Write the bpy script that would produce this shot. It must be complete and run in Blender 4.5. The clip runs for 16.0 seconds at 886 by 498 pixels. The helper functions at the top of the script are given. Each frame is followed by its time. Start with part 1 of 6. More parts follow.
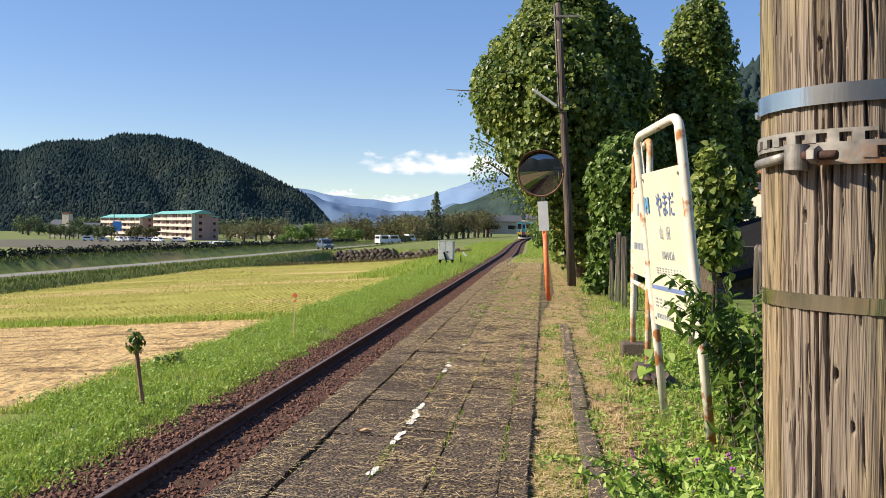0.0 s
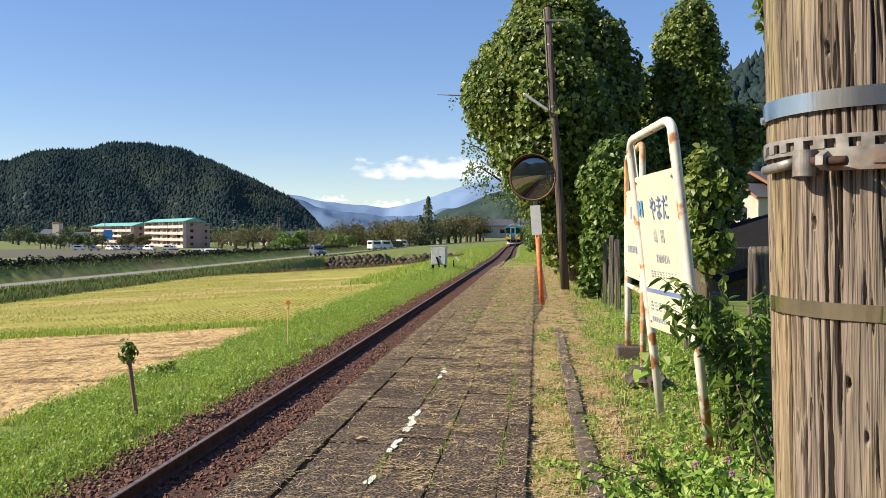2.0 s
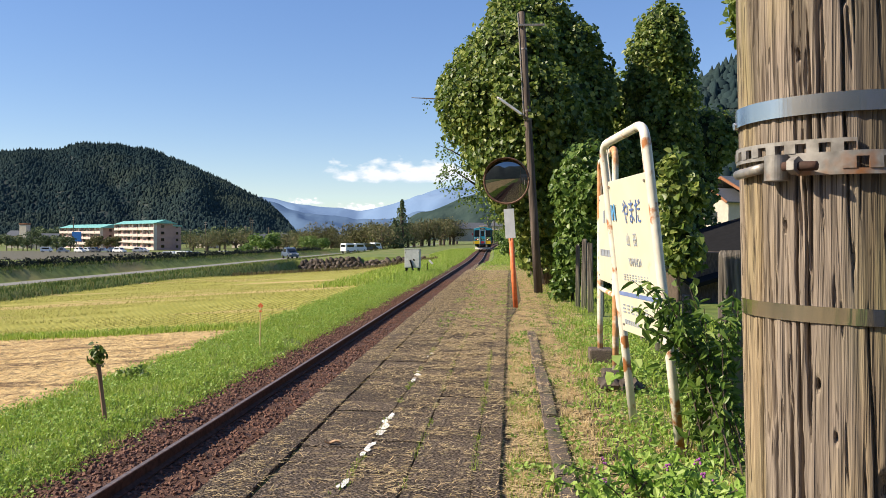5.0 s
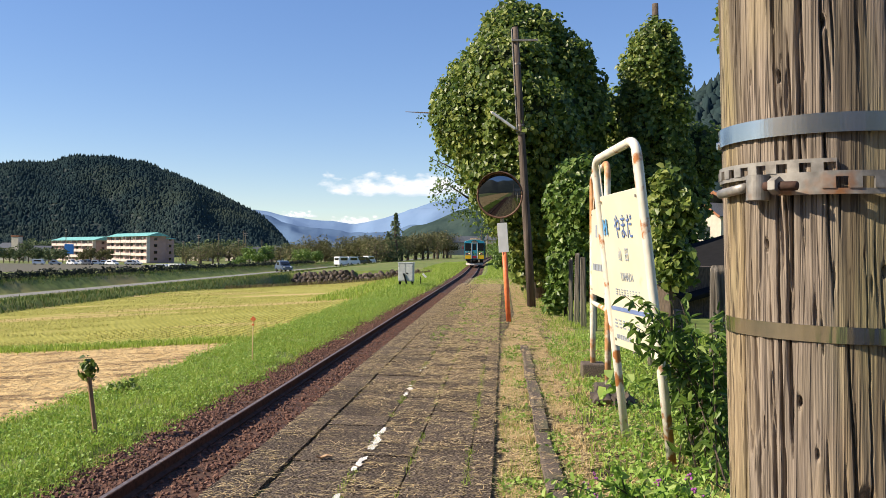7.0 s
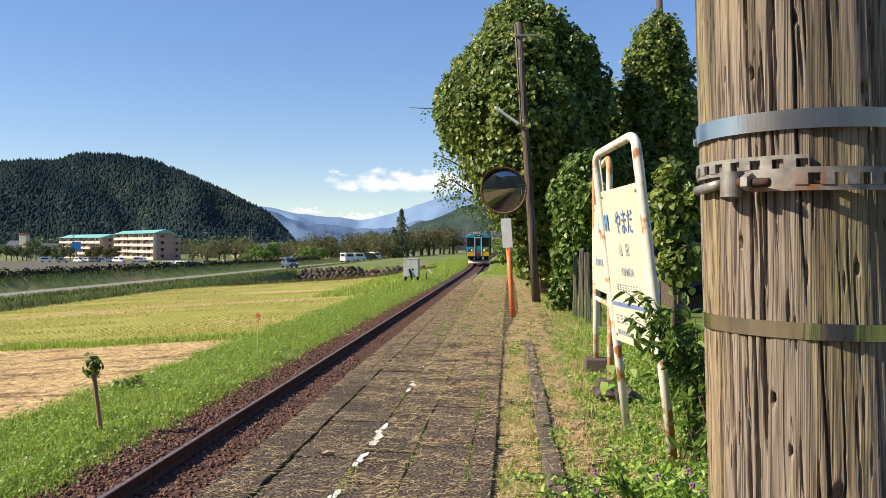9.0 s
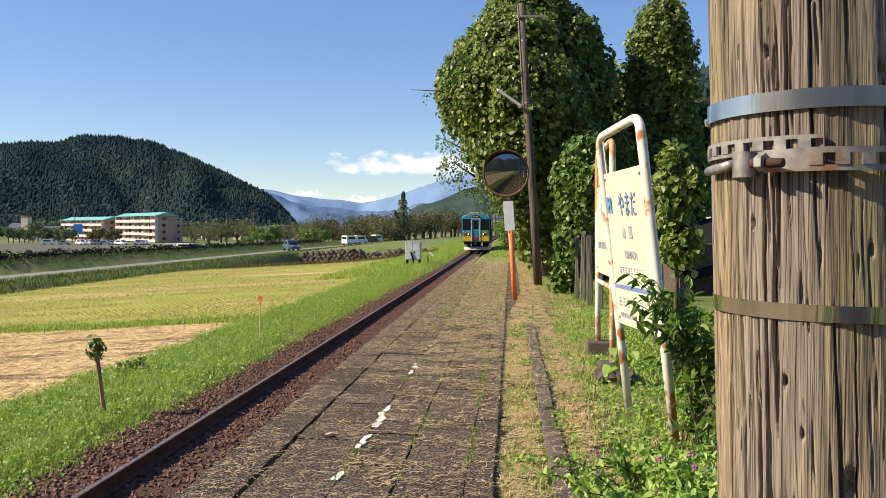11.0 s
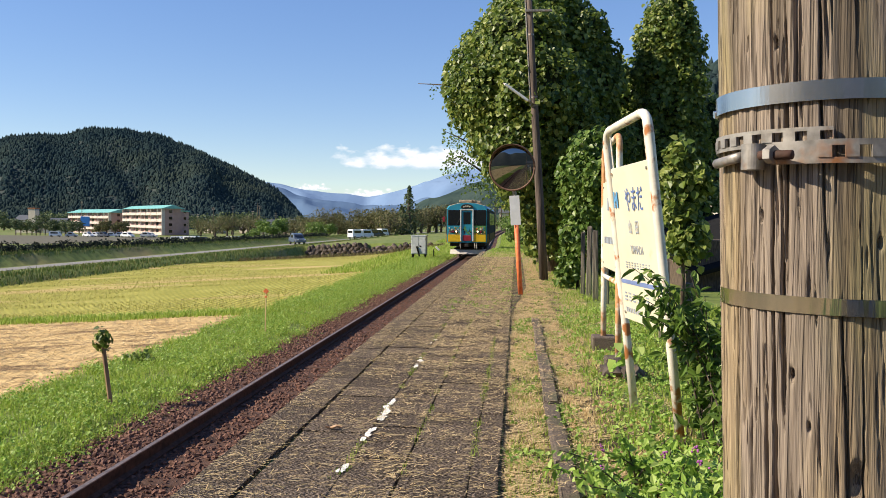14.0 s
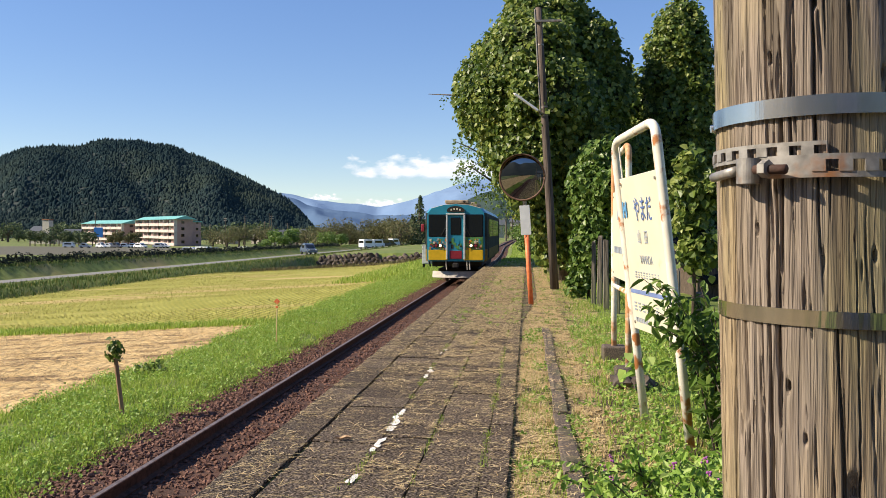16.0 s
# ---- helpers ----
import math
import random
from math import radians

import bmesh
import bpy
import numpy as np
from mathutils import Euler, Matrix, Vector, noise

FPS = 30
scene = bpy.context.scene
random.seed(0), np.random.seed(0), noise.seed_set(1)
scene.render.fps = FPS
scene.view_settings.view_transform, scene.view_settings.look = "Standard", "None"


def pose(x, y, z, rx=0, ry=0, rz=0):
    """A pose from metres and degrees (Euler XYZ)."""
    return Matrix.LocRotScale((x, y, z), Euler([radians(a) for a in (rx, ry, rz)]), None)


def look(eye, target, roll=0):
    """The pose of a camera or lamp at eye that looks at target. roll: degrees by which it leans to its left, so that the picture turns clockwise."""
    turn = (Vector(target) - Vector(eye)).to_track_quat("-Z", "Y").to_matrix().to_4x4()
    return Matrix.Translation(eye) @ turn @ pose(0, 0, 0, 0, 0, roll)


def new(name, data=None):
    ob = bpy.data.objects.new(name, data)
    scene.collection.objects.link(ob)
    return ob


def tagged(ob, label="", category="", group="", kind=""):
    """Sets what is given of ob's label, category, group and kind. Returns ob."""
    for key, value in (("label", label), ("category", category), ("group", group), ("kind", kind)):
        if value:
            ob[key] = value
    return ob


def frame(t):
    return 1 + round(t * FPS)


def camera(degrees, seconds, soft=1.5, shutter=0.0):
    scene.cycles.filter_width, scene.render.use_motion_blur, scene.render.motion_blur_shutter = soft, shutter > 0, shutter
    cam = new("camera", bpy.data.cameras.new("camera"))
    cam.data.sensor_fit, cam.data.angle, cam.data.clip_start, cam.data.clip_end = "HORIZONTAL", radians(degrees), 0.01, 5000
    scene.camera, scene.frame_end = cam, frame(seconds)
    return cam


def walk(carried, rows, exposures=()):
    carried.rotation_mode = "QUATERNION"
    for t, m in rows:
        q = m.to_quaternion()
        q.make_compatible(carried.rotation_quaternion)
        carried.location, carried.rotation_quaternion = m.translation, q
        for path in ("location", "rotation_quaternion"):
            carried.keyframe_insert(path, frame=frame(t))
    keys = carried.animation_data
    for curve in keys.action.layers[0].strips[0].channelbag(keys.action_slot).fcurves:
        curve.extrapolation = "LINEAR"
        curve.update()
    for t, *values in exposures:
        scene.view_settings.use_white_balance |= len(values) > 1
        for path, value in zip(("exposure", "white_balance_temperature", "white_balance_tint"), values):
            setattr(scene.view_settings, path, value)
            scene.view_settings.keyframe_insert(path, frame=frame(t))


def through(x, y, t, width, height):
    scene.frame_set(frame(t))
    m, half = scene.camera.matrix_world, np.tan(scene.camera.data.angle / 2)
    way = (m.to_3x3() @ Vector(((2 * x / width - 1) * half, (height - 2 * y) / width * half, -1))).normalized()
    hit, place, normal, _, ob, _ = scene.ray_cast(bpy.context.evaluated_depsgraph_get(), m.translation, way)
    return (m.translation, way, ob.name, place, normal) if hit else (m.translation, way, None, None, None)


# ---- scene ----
cam = camera(58, 16.0, soft=0.7)
PATH = [
    (0, (0.027, -0.039, 1.597), (-0.223, 1.945, 1.542), 0.8),
    (0.5, (0.033, -0.032, 1.605), (-0.215, 1.952, 1.553), 0.6),
    (1, (0.023, -0.04, 1.608), (-0.217, 1.945, 1.561), 0.4),
    (1.5, (0.016, -0.025, 1.606), (-0.222, 1.961, 1.56), 0.3),
    (2, (0.008, -0.018, 1.606), (-0.223, 1.968, 1.563), 0.1),
    (2.5, (0.002, -0.012, 1.606), (-0.214, 1.976, 1.567), 0.1),
    (3, (0.001, -0.008, 1.605), (-0.201, 1.982, 1.569), -0.0),
    (3.5, (0.002, -0.012, 1.605), (-0.189, 1.979, 1.569), -0.0),
    (4, (0.003, -0.017, 1.605), (-0.18, 1.974, 1.569), 0.1),
    (6.5, (0.008, -0.025, 1.607), (-0.141, 1.97, 1.588), 0.5),
    (7, (0.015, -0.032, 1.611), (-0.135, 1.962, 1.61), 0.5),
    (7.5, (0.027, -0.03, 1.612), (-0.114, 1.965, 1.615), 0.4),
    (8, (0.041, -0.034, 1.611), (-0.105, 1.961, 1.61), 0.3),
    (8.5, (0.053, -0.035, 1.613), (-0.102, 1.959, 1.605), 0.2),
    (9, (0.061, -0.032, 1.615), (-0.104, 1.961, 1.603), 0.2),
    (11.5, (0.049, -0.016, 1.61), (-0.121, 1.975, 1.551), 0.3),
    (12, (0.049, -0.012, 1.608), (-0.125, 1.979, 1.55), 0.3),
    (12.5, (0.05, -0.007, 1.608), (-0.121, 1.985, 1.547), 0.4),
    (13, (0.046, -0.018, 1.607), (-0.125, 1.974, 1.543), 0.5),
    (13.5, (0.048, -0.015, 1.606), (-0.127, 1.976, 1.538), 0.6),
    (14, (0.049, -0.018, 1.607), (-0.134, 1.973, 1.538), 0.6),
    (14.5, (0.05, -0.024, 1.611), (-0.145, 1.966, 1.554), 0.7),
    (15, (0.06, -0.03, 1.614), (-0.15, 1.958, 1.568), 0.5),
    (15.5, (0.068, -0.028, 1.612), (-0.143, 1.96, 1.571), 0.4),
    (16, (0.068, -0.033, 1.614), (-0.143, 1.956, 1.569), 0.4),
]
walk(cam, [(t, look(eye, target, roll)) for t, eye, target, roll in PATH])

# ---- daylight: clear early-autumn sky, sun behind and to the track side ----
SUN_TO = Vector((-0.975, -0.225, 0.0)).normalized()
SUN_EL = radians(37)
world = bpy.data.worlds.new("sky")
scene.world = world
world.use_nodes = True
wn, wl = world.node_tree.nodes, world.node_tree.links
sky = wn.new("ShaderNodeTexSky")
sky.sky_type = "NISHITA"
sky.sun_disc = False
sky.sun_elevation = SUN_EL
sky.sun_rotation = math.atan2(SUN_TO.x, SUN_TO.y)
sky.air_density, sky.dust_density, sky.ozone_density = 1.0, 0.0, 4.5
deep = wn.new("ShaderNodeHueSaturation")
deep.inputs["Hue"].default_value = 0.517
deep.inputs["Saturation"].default_value = 1.38
soften = wn.new("ShaderNodeGamma")
soften.inputs["Gamma"].default_value = 0.64
wl.new(sky.outputs[0], soften.inputs["Color"])
wl.new(soften.outputs[0], deep.inputs["Color"])
wl.new(deep.outputs[0], wn["Background"].inputs[0])
wn["Background"].inputs[1].default_value = 0.172
sun = new("sun", bpy.data.lights.new("sun", "SUN"))
sun.data.energy, sun.data.angle, sun.data.color = 5.0, radians(0.53), (1.0, 0.875, 0.69)
sun.matrix_world = look(SUN_TO * 50 * math.cos(SUN_EL) + Vector((0, 0, 50 * math.sin(SUN_EL))), (0, 0, 0))
scene.view_settings.exposure = 0.68


# ---- materials ----
def nodes(name, rough=0.8, metal=0.0, spec=0.3):
    m = bpy.data.materials.new(name)
    m.use_nodes = True
    b = m.node_tree.nodes["Principled BSDF"]
    b.inputs["Roughness"].default_value = rough
    b.inputs["Metallic"].default_value = metal
    b.inputs["Specular IOR Level"].default_value = spec
    return m, m.node_tree.nodes, m.node_tree.links, b


def mixed(n, l, a, b, fac):
    mx = n.new("ShaderNodeMix")
    mx.data_type = "RGBA"
    for sock, v in ((mx.inputs[6], a), (mx.inputs[7], b)):
        if isinstance(v, tuple):
            sock.default_value = (*v, 1)
        else:
            l.new(v, sock)
    if isinstance(fac, float):
        mx.inputs[0].default_value = fac
    else:
        l.new(fac, mx.inputs[0])
    return mx.outputs[2]


def noised(n, l, scale, lo=0.35, hi=0.65, detail=4, stretch=(1, 1, 1), where="Object"):
    tc = n.new("ShaderNodeTexCoord")
    mp = n.new("ShaderNodeMapping")
    mp.inputs["Scale"].default_value = stretch
    l.new(tc.outputs[where], mp.inputs["Vector"])
    tx = n.new("ShaderNodeTexNoise")
    tx.inputs["Scale"].default_value, tx.inputs["Detail"].default_value = scale, detail
    l.new(mp.outputs[0], tx.inputs["Vector"])
    mr = n.new("ShaderNodeMapRange")
    mr.inputs[1].default_value, mr.inputs[2].default_value = lo, hi
    l.new(tx.outputs[0], mr.inputs[0])
    return mr.outputs[0]


def bumped(n, l, b, height, strength=0.4, dist=0.02):
    bp = n.new("ShaderNodeBump")
    bp.inputs["Strength"].default_value, bp.inputs["Distance"].default_value = strength, dist
    l.new(height, bp.inputs["Height"])
    l.new(bp.outputs[0], b.inputs["Normal"])


def surface(name, a, b, scale, c=None, scale2=None, rough=0.85, metal=0.0, spec=0.3, bump=0.3, dist=0.01,
            stretch=(1, 1, 1), island=0.0, rand=0.0, lo=0.35, hi=0.65, lo2=0.5, hi2=0.7):
    """Two tones by noise, a third by a coarser noise, and lightness that varies from piece to piece."""
    m, n, l, bs = nodes(name, rough, metal, spec)
    f = noised(n, l, scale, lo, hi, stretch=stretch)
    col = mixed(n, l, a, b, f)
    if c:
        col = mixed(n, l, col, c, noised(n, l, scale2, lo2, hi2, stretch=stretch))
    for on, amount in (("island", island), ("rand", rand)):
        if amount:
            src = (n.new("ShaderNodeNewGeometry").outputs["Random Per Island"] if on == "island"
                   else n.new("ShaderNodeObjectInfo").outputs["Random"])
            hs = n.new("ShaderNodeHueSaturation")
            mr = n.new("ShaderNodeMapRange")
            mr.inputs[3].default_value, mr.inputs[4].default_value = 1 - amount, 1 + amount
            l.new(src, mr.inputs[0])
            l.new(mr.outputs[0], hs.inputs["Value"])
            l.new(col, hs.inputs["Color"])
            col = hs.outputs[0]
    l.new(col, bs.inputs["Base Color"])
    if bump:
        bumped(n, l, bs, f, bump, dist)
    return m


def leafy(name, a, b, c, rough=0.5, through=0.35):
    """Leaves: colour varies leaf by leaf; part of the light comes through."""
    m, n, l, bs = nodes(name, rough, 0, 0.4)
    rnd = n.new("ShaderNodeNewGeometry").outputs["Random Per Island"]
    ramp = n.new("ShaderNodeValToRGB")
    for e, (p, v) in zip((ramp.color_ramp.elements[0], ramp.color_ramp.elements[1]), ((0.0, a), (0.6, b))):
        e.position, e.color = p, (*v, 1)
    e = ramp.color_ramp.elements.new(1.0)
    e.color = (*c, 1)
    l.new(rnd, ramp.inputs[0])
    l.new(ramp.outputs[0], bs.inputs["Base Color"])
    if through:
        tr = n.new("ShaderNodeBsdfTranslucent")
        l.new(ramp.outputs[0], tr.inputs[0])
        mx = n.new("ShaderNodeMixShader")
        mx.inputs[0].default_value = through
        l.new(bs.outputs[0], mx.inputs[1])
        l.new(tr.outputs[0], mx.inputs[2])
        l.new(mx.outputs[0], n["Material Output"].inputs[0])
    return m


def plain(name, col, rough=0.5, metal=0.0, spec=0.4, vary=0.12, scale=6.0, bump=0.0):
    lo = tuple(max(0, v * (1 - vary)) for v in col)
    hi = tuple(min(1, v * (1 + vary)) for v in col)
    return surface(name, lo, hi, scale, rough=rough, metal=metal, spec=spec, bump=bump)


M = {
    "slab": surface("worn_concrete_slab", (0.04, 0.031, 0.024), (0.34, 0.265, 0.20), 85, (0.41, 0.31, 0.18), 15, spec=0.06, bump=1.0, dist=0.02, rand=0.18, stretch=(0.6, 1, 1), lo=0.40, hi=0.62, lo2=0.55, hi2=0.70),
    "joint": surface("mossy_joint_soil", (0.05, 0.04, 0.025), (0.15, 0.12, 0.06), 9, (0.10, 0.13, 0.03), 2.2, bump=0.6, lo2=0.42, hi2=0.6),
    "straw_soil": surface("soil_with_cut_grass", (0.075, 0.055, 0.032), (0.46, 0.345, 0.19), 58, (0.075, 0.062, 0.034), 8.0, bump=1.0, dist=0.03, stretch=(0.5, 1, 1), lo=0.34, hi=0.68, lo2=0.43, hi2=0.58),
    "kerb": surface("old_kerb_stone", (0.05, 0.038, 0.03), (0.20, 0.155, 0.12), 80, (0.1, 0.1, 0.05), 2, bump=0.6, rand=0.12),
    "ballast": surface("rusty_ballast_bed", (0.06, 0.03, 0.022), (0.17, 0.085, 0.06), 30, (0.04, 0.024, 0.018), 3, bump=1.0, dist=0.03),
    "stone": surface("rusty_ballast_stone", (0.095, 0.046, 0.031), (0.20, 0.104, 0.072), 20, bump=0.3, island=0.32),
    "sleeper": surface("weathered_sleeper_wood", (0.06, 0.03, 0.02), (0.14, 0.075, 0.05), 20, bump=0.6, stretch=(1, 8, 8), rand=0.2),
    "rail": surface("rusty_rail_steel", (0.05, 0.028, 0.02), (0.11, 0.058, 0.042), 16, rough=0.75, metal=0.1, bump=0.3),
    "railhead": surface("polished_rail_head", (0.15, 0.115, 0.10), (0.26, 0.21, 0.19), 12, rough=0.55, metal=0.5, bump=0.05),
    "pole": None,
    "steel": surface("stainless_band_steel", (0.57, 0.56, 0.55), (0.64, 0.63, 0.62), 26, rough=0.24, metal=1.0, bump=0.10, dist=0.004, stretch=(1, 1, 0.1)),
    # Darker, bluer copy of the band steel: a dark reflection put into colour.
    "steel_dark": surface("dark_reflection_band_steel", (0.31, 0.33, 0.36), (0.46, 0.47, 0.49), 34, rough=0.13, metal=1.0, bump=0.3, dist=0.004, stretch=(1, 1, 0.06)),
    "steel_dull": surface("weathered_galvanised_bracket", (0.20, 0.185, 0.165), (0.38, 0.355, 0.32), 40, (0.34, 0.15, 0.06), 14, rough=0.5, metal=0.45, bump=0.12, dist=0.002, lo2=0.58, hi2=0.70),
    "tube": surface("cream_painted_tube", (0.66, 0.62, 0.52), (0.76, 0.72, 0.62), 8, (0.42, 0.17, 0.06), 6.5, rough=0.42, bump=0.12, lo2=0.575, hi2=0.64),
    "tube_rusty": surface("rusted_cream_tube", (0.50, 0.22, 0.09), (0.62, 0.34, 0.16), 12, (0.76, 0.70, 0.58), 4, rough=0.6, bump=0.3, lo2=0.44, hi2=0.53),
    "board": surface("ivory_enamel_board", (0.62, 0.575, 0.43), (0.68, 0.63, 0.48), 3, (0.56, 0.46, 0.28), 4, rough=0.4, bump=0.05, lo2=0.66, hi2=0.8),
    "ink": plain("faded_blue_lettering", (0.10, 0.16, 0.36), 0.6),
    "mark": plain("light_blue_mark", (0.10, 0.30, 0.55), 0.6),
    "ink_grey": plain("faded_grey_lettering", (0.30, 0.33, 0.38), 0.6),
    "orange": surface("orange_painted_post", (0.72, 0.15, 0.05), (0.86, 0.24, 0.09), 10, rough=0.5, bump=0.1),
    "white": surface("white_painted_plate", (0.72, 0.72, 0.70), (0.82, 0.82, 0.80), 6, rough=0.5, bump=0.05),
    "rim": surface("weathered_orange_brown_rim", (0.10, 0.055, 0.035), (0.2, 0.11, 0.075), 15, rough=0.6, bump=0.2),
    "boxgrey": surface("grey_painted_relay_box", (0.46, 0.48, 0.48), (0.56, 0.58, 0.58), 5, rough=0.5, bump=0.05),
    "dark": plain("dark_rubber", (0.014, 0.014, 0.015), 0.9, spec=0.1),
    "glass": nodes("dark_window_glass", 0.05, 0.0, 0.6)[0],
    "asphalt": surface("sunlit_lane_asphalt", (0.19, 0.18, 0.165), (0.27, 0.26, 0.24), 8, rough=0.9, bump=0.1),
    "rock": surface("dark_wall_rock", (0.04, 0.031, 0.025), (0.14, 0.11, 0.09), 1.6, bump=0.6, dist=0.1, rand=0.4),
    "drygrass": leafy("dry_grass", (0.50, 0.34, 0.155), (0.80, 0.62, 0.34), (0.38, 0.31, 0.12), 0.8, 0.2),
    "grass": leafy("grass_blades", (0.21, 0.31, 0.035), (0.33, 0.45, 0.065), (0.48, 0.52, 0.15), 0.6, 0.4),
    "kudzu": leafy("kudzu_leaves", (0.05, 0.095, 0.015), (0.15, 0.215, 0.037), (0.38, 0.42, 0.11), 0.42, 0.40),
    "shrub": leafy("shrub_leaves", (0.065, 0.125, 0.02), (0.125, 0.21, 0.035), (0.23, 0.31, 0.07), 0.42, 0.35),
    "weed": leafy("weed_leaves", (0.17, 0.29, 0.04), (0.30, 0.45, 0.075), (0.44, 0.55, 0.15), 0.5, 0.4),
    # Near-black green painted for the shade inside leaf clumps.
    "core": surface("inner_shade_filler", (0.012, 0.02, 0.006), (0.03, 0.045, 0.012), 3, bump=0.8, dist=0.1),
    "conifer": leafy("cedar_foliage", (0.009, 0.016, 0.013), (0.017, 0.027, 0.018), (0.034, 0.041, 0.023), 0.95, 0.0),
    # Woodland tones raised and blued: aerial haze painted into the colour.
    "hillwood": surface("hazy_hillside_woodland", (0.021, 0.037, 0.041), (0.033, 0.050, 0.048), 0.02, (0.046, 0.060, 0.046), 0.008, rough=1.0, spec=0.0, bump=0.0, island=0.16),
    "farleaf": leafy("orchard_foliage", (0.07, 0.08, 0.03), (0.14, 0.14, 0.055), (0.21, 0.17, 0.085), 0.8, 0.25),
    "pine": leafy("pine_foliage", (0.05, 0.08, 0.035), (0.10, 0.135, 0.055), (0.16, 0.185, 0.08), 0.8, 0.15),
    "bark": surface("dark_bark", (0.06, 0.045, 0.035), (0.14, 0.105, 0.08), 10, bump=0.8, stretch=(3, 3, 0.6)),
    "flower": plain("purple_petals", (0.34, 0.09, 0.30), 0.7, vary=0.3, scale=60),
}


def pole_wood():
    """Old utility-pole timber: long fibres, dark checks, knots, a greenish side."""
    m, n, l, b = nodes("cracked_pole_timber", 0.82, 0, 0.25)
    grain = noised(n, l, 640, 0.28, 0.72, 5, (1, 1, 0.007))
    broad = noised(n, l, 11, 0.44, 0.56, 6, (1, 1, 0.12))

    def line(scale, z, width, detail):
        """Thin dark checks that run up the timber."""
        f = noised(n, l, scale, 0.0, 1.0, detail, (1, 1, z))
        d = n.new("ShaderNodeMath")
        d.operation = "SUBTRACT"
        d.inputs[1].default_value = 0.5
        l.new(f, d.inputs[0])
        a = n.new("ShaderNodeMath")
        a.operation = "ABSOLUTE"
        l.new(d.outputs[0], a.inputs[0])
        r = n.new("ShaderNodeMapRange")
        r.inputs[1].default_value, r.inputs[2].default_value = width * 0.4, width
        l.new(a.outputs[0], r.inputs[0])
        return r.outputs[0]
    fine = line(85, 0.0025, 0.024, 2)
    fleck = noised(n, l, 130, 0.27, 0.33, 3, (1, 1, 0.10))
    stain = noised(n, l, 34, 0.50, 0.62, 8, (1, 1, 0.05))
    tan = mixed(n, l, (0.20, 0.146, 0.086), (0.46, 0.355, 0.22), grain)
    grey = mixed(n, l, (0.145, 0.114, 0.088), (0.39, 0.318, 0.25), grain)
    col = mixed(n, l, tan, grey, broad)
    col = mixed(n, l, col, mixed(n, l, (0.24, 0.22, 0.10), col, 0.45), noised(n, l, 6, 0.50, 0.66, 3, (1, 1, 0.3)))
    col = mixed(n, l, col, mixed(n, l, (0.075, 0.056, 0.042), col, 0.35), stain)
    col = mixed(n, l, mixed(n, l, (0.045, 0.033, 0.024), col, 0.35), col, fine)
    col = mixed(n, l, (0.035, 0.024, 0.017), col, fleck)
    l.new(col, b.inputs["Base Color"])
    h = n.new("ShaderNodeMath")
    h.operation = "MULTIPLY_ADD"
    h.inputs[1].default_value = 0.4
    l.new(grain, h.inputs[0])
    l.new(fine, h.inputs[2])
    bumped(n, l, b, h.outputs[0], 0.8, 0.003)
    return m


M["pole"] = pole_wood()
M["glass"].node_tree.nodes["Principled BSDF"].inputs["Base Color"].default_value = (0.012, 0.014, 0.016, 1)


# ---- mesh helpers ----
def mesh_of(name, verts, faces, mats, smooth=False, idx=None):
    me = bpy.data.meshes.new(name)
    me.from_pydata([tuple(v) for v in verts], [], [tuple(f) for f in faces])
    for mt in (mats if isinstance(mats, (list, tuple)) else [mats]):
        me.materials.append(mt)
    if idx is not None:
        me.polygons.foreach_set("material_index", idx)
    if smooth:
        me.polygons.foreach_set("use_smooth", [True] * len(me.polygons))
    me.update()
    return me


def obj(name, verts, faces, mats, parent=None, label="", smooth=False, idx=None):
    ob = new(name, mesh_of(name, verts, faces, mats, smooth, idx))
    ob.parent = parent
    return tagged(ob, label) if label else ob


def part(name, bm, material, parent=None, label="", smooth=False):
    me = bpy.data.meshes.new(name)
    bm.to_mesh(me)
    bm.free()
    me.materials.append(material)
    if smooth:
        me.polygons.foreach_set("use_smooth", [True] * len(me.polygons))
    ob = new(name, me)
    ob.parent = parent
    return tagged(ob, label) if label else ob


def thing(name, m, label, category, group="", kind=""):
    e = new(name)
    e.empty_display_size = 0.2
    e.matrix_world = m
    return tagged(e, label, category, group, kind)


def add_box(bm, c, s, bevel=0.0, rot=None):
    r = bmesh.ops.create_cube(bm, size=1.0)
    m = Matrix.Translation(c) @ (rot or Matrix()) @ Matrix.Diagonal((*s, 1))
    bmesh.ops.transform(bm, matrix=m, verts=r["verts"])
    if bevel:
        es = list({e for v in r["verts"] for e in v.link_edges})
        bmesh.ops.bevel(bm, geom=es, offset=bevel, segments=2, affect="EDGES", profile=0.5)
    return bm


def box(c, s, bevel=0.0, rot=None):
    return add_box(bmesh.new(), c, s, bevel, rot)


def add_cyl(bm, a, b, r1, r2=None, n=16):
    a, b = Vector(a), Vector(b)
    d = b - a
    m = Matrix.Translation((a + b) / 2) @ d.to_track_quat("Z", "Y").to_matrix().to_4x4()
    bmesh.ops.create_cone(bm, cap_ends=True, segments=n, radius1=r1, radius2=r1 if r2 is None else r2, depth=d.length, matrix=m)
    return bm


def cyl(a, b, r1, r2=None, n=16):
    return add_cyl(bmesh.new(), a, b, r1, r2, n)


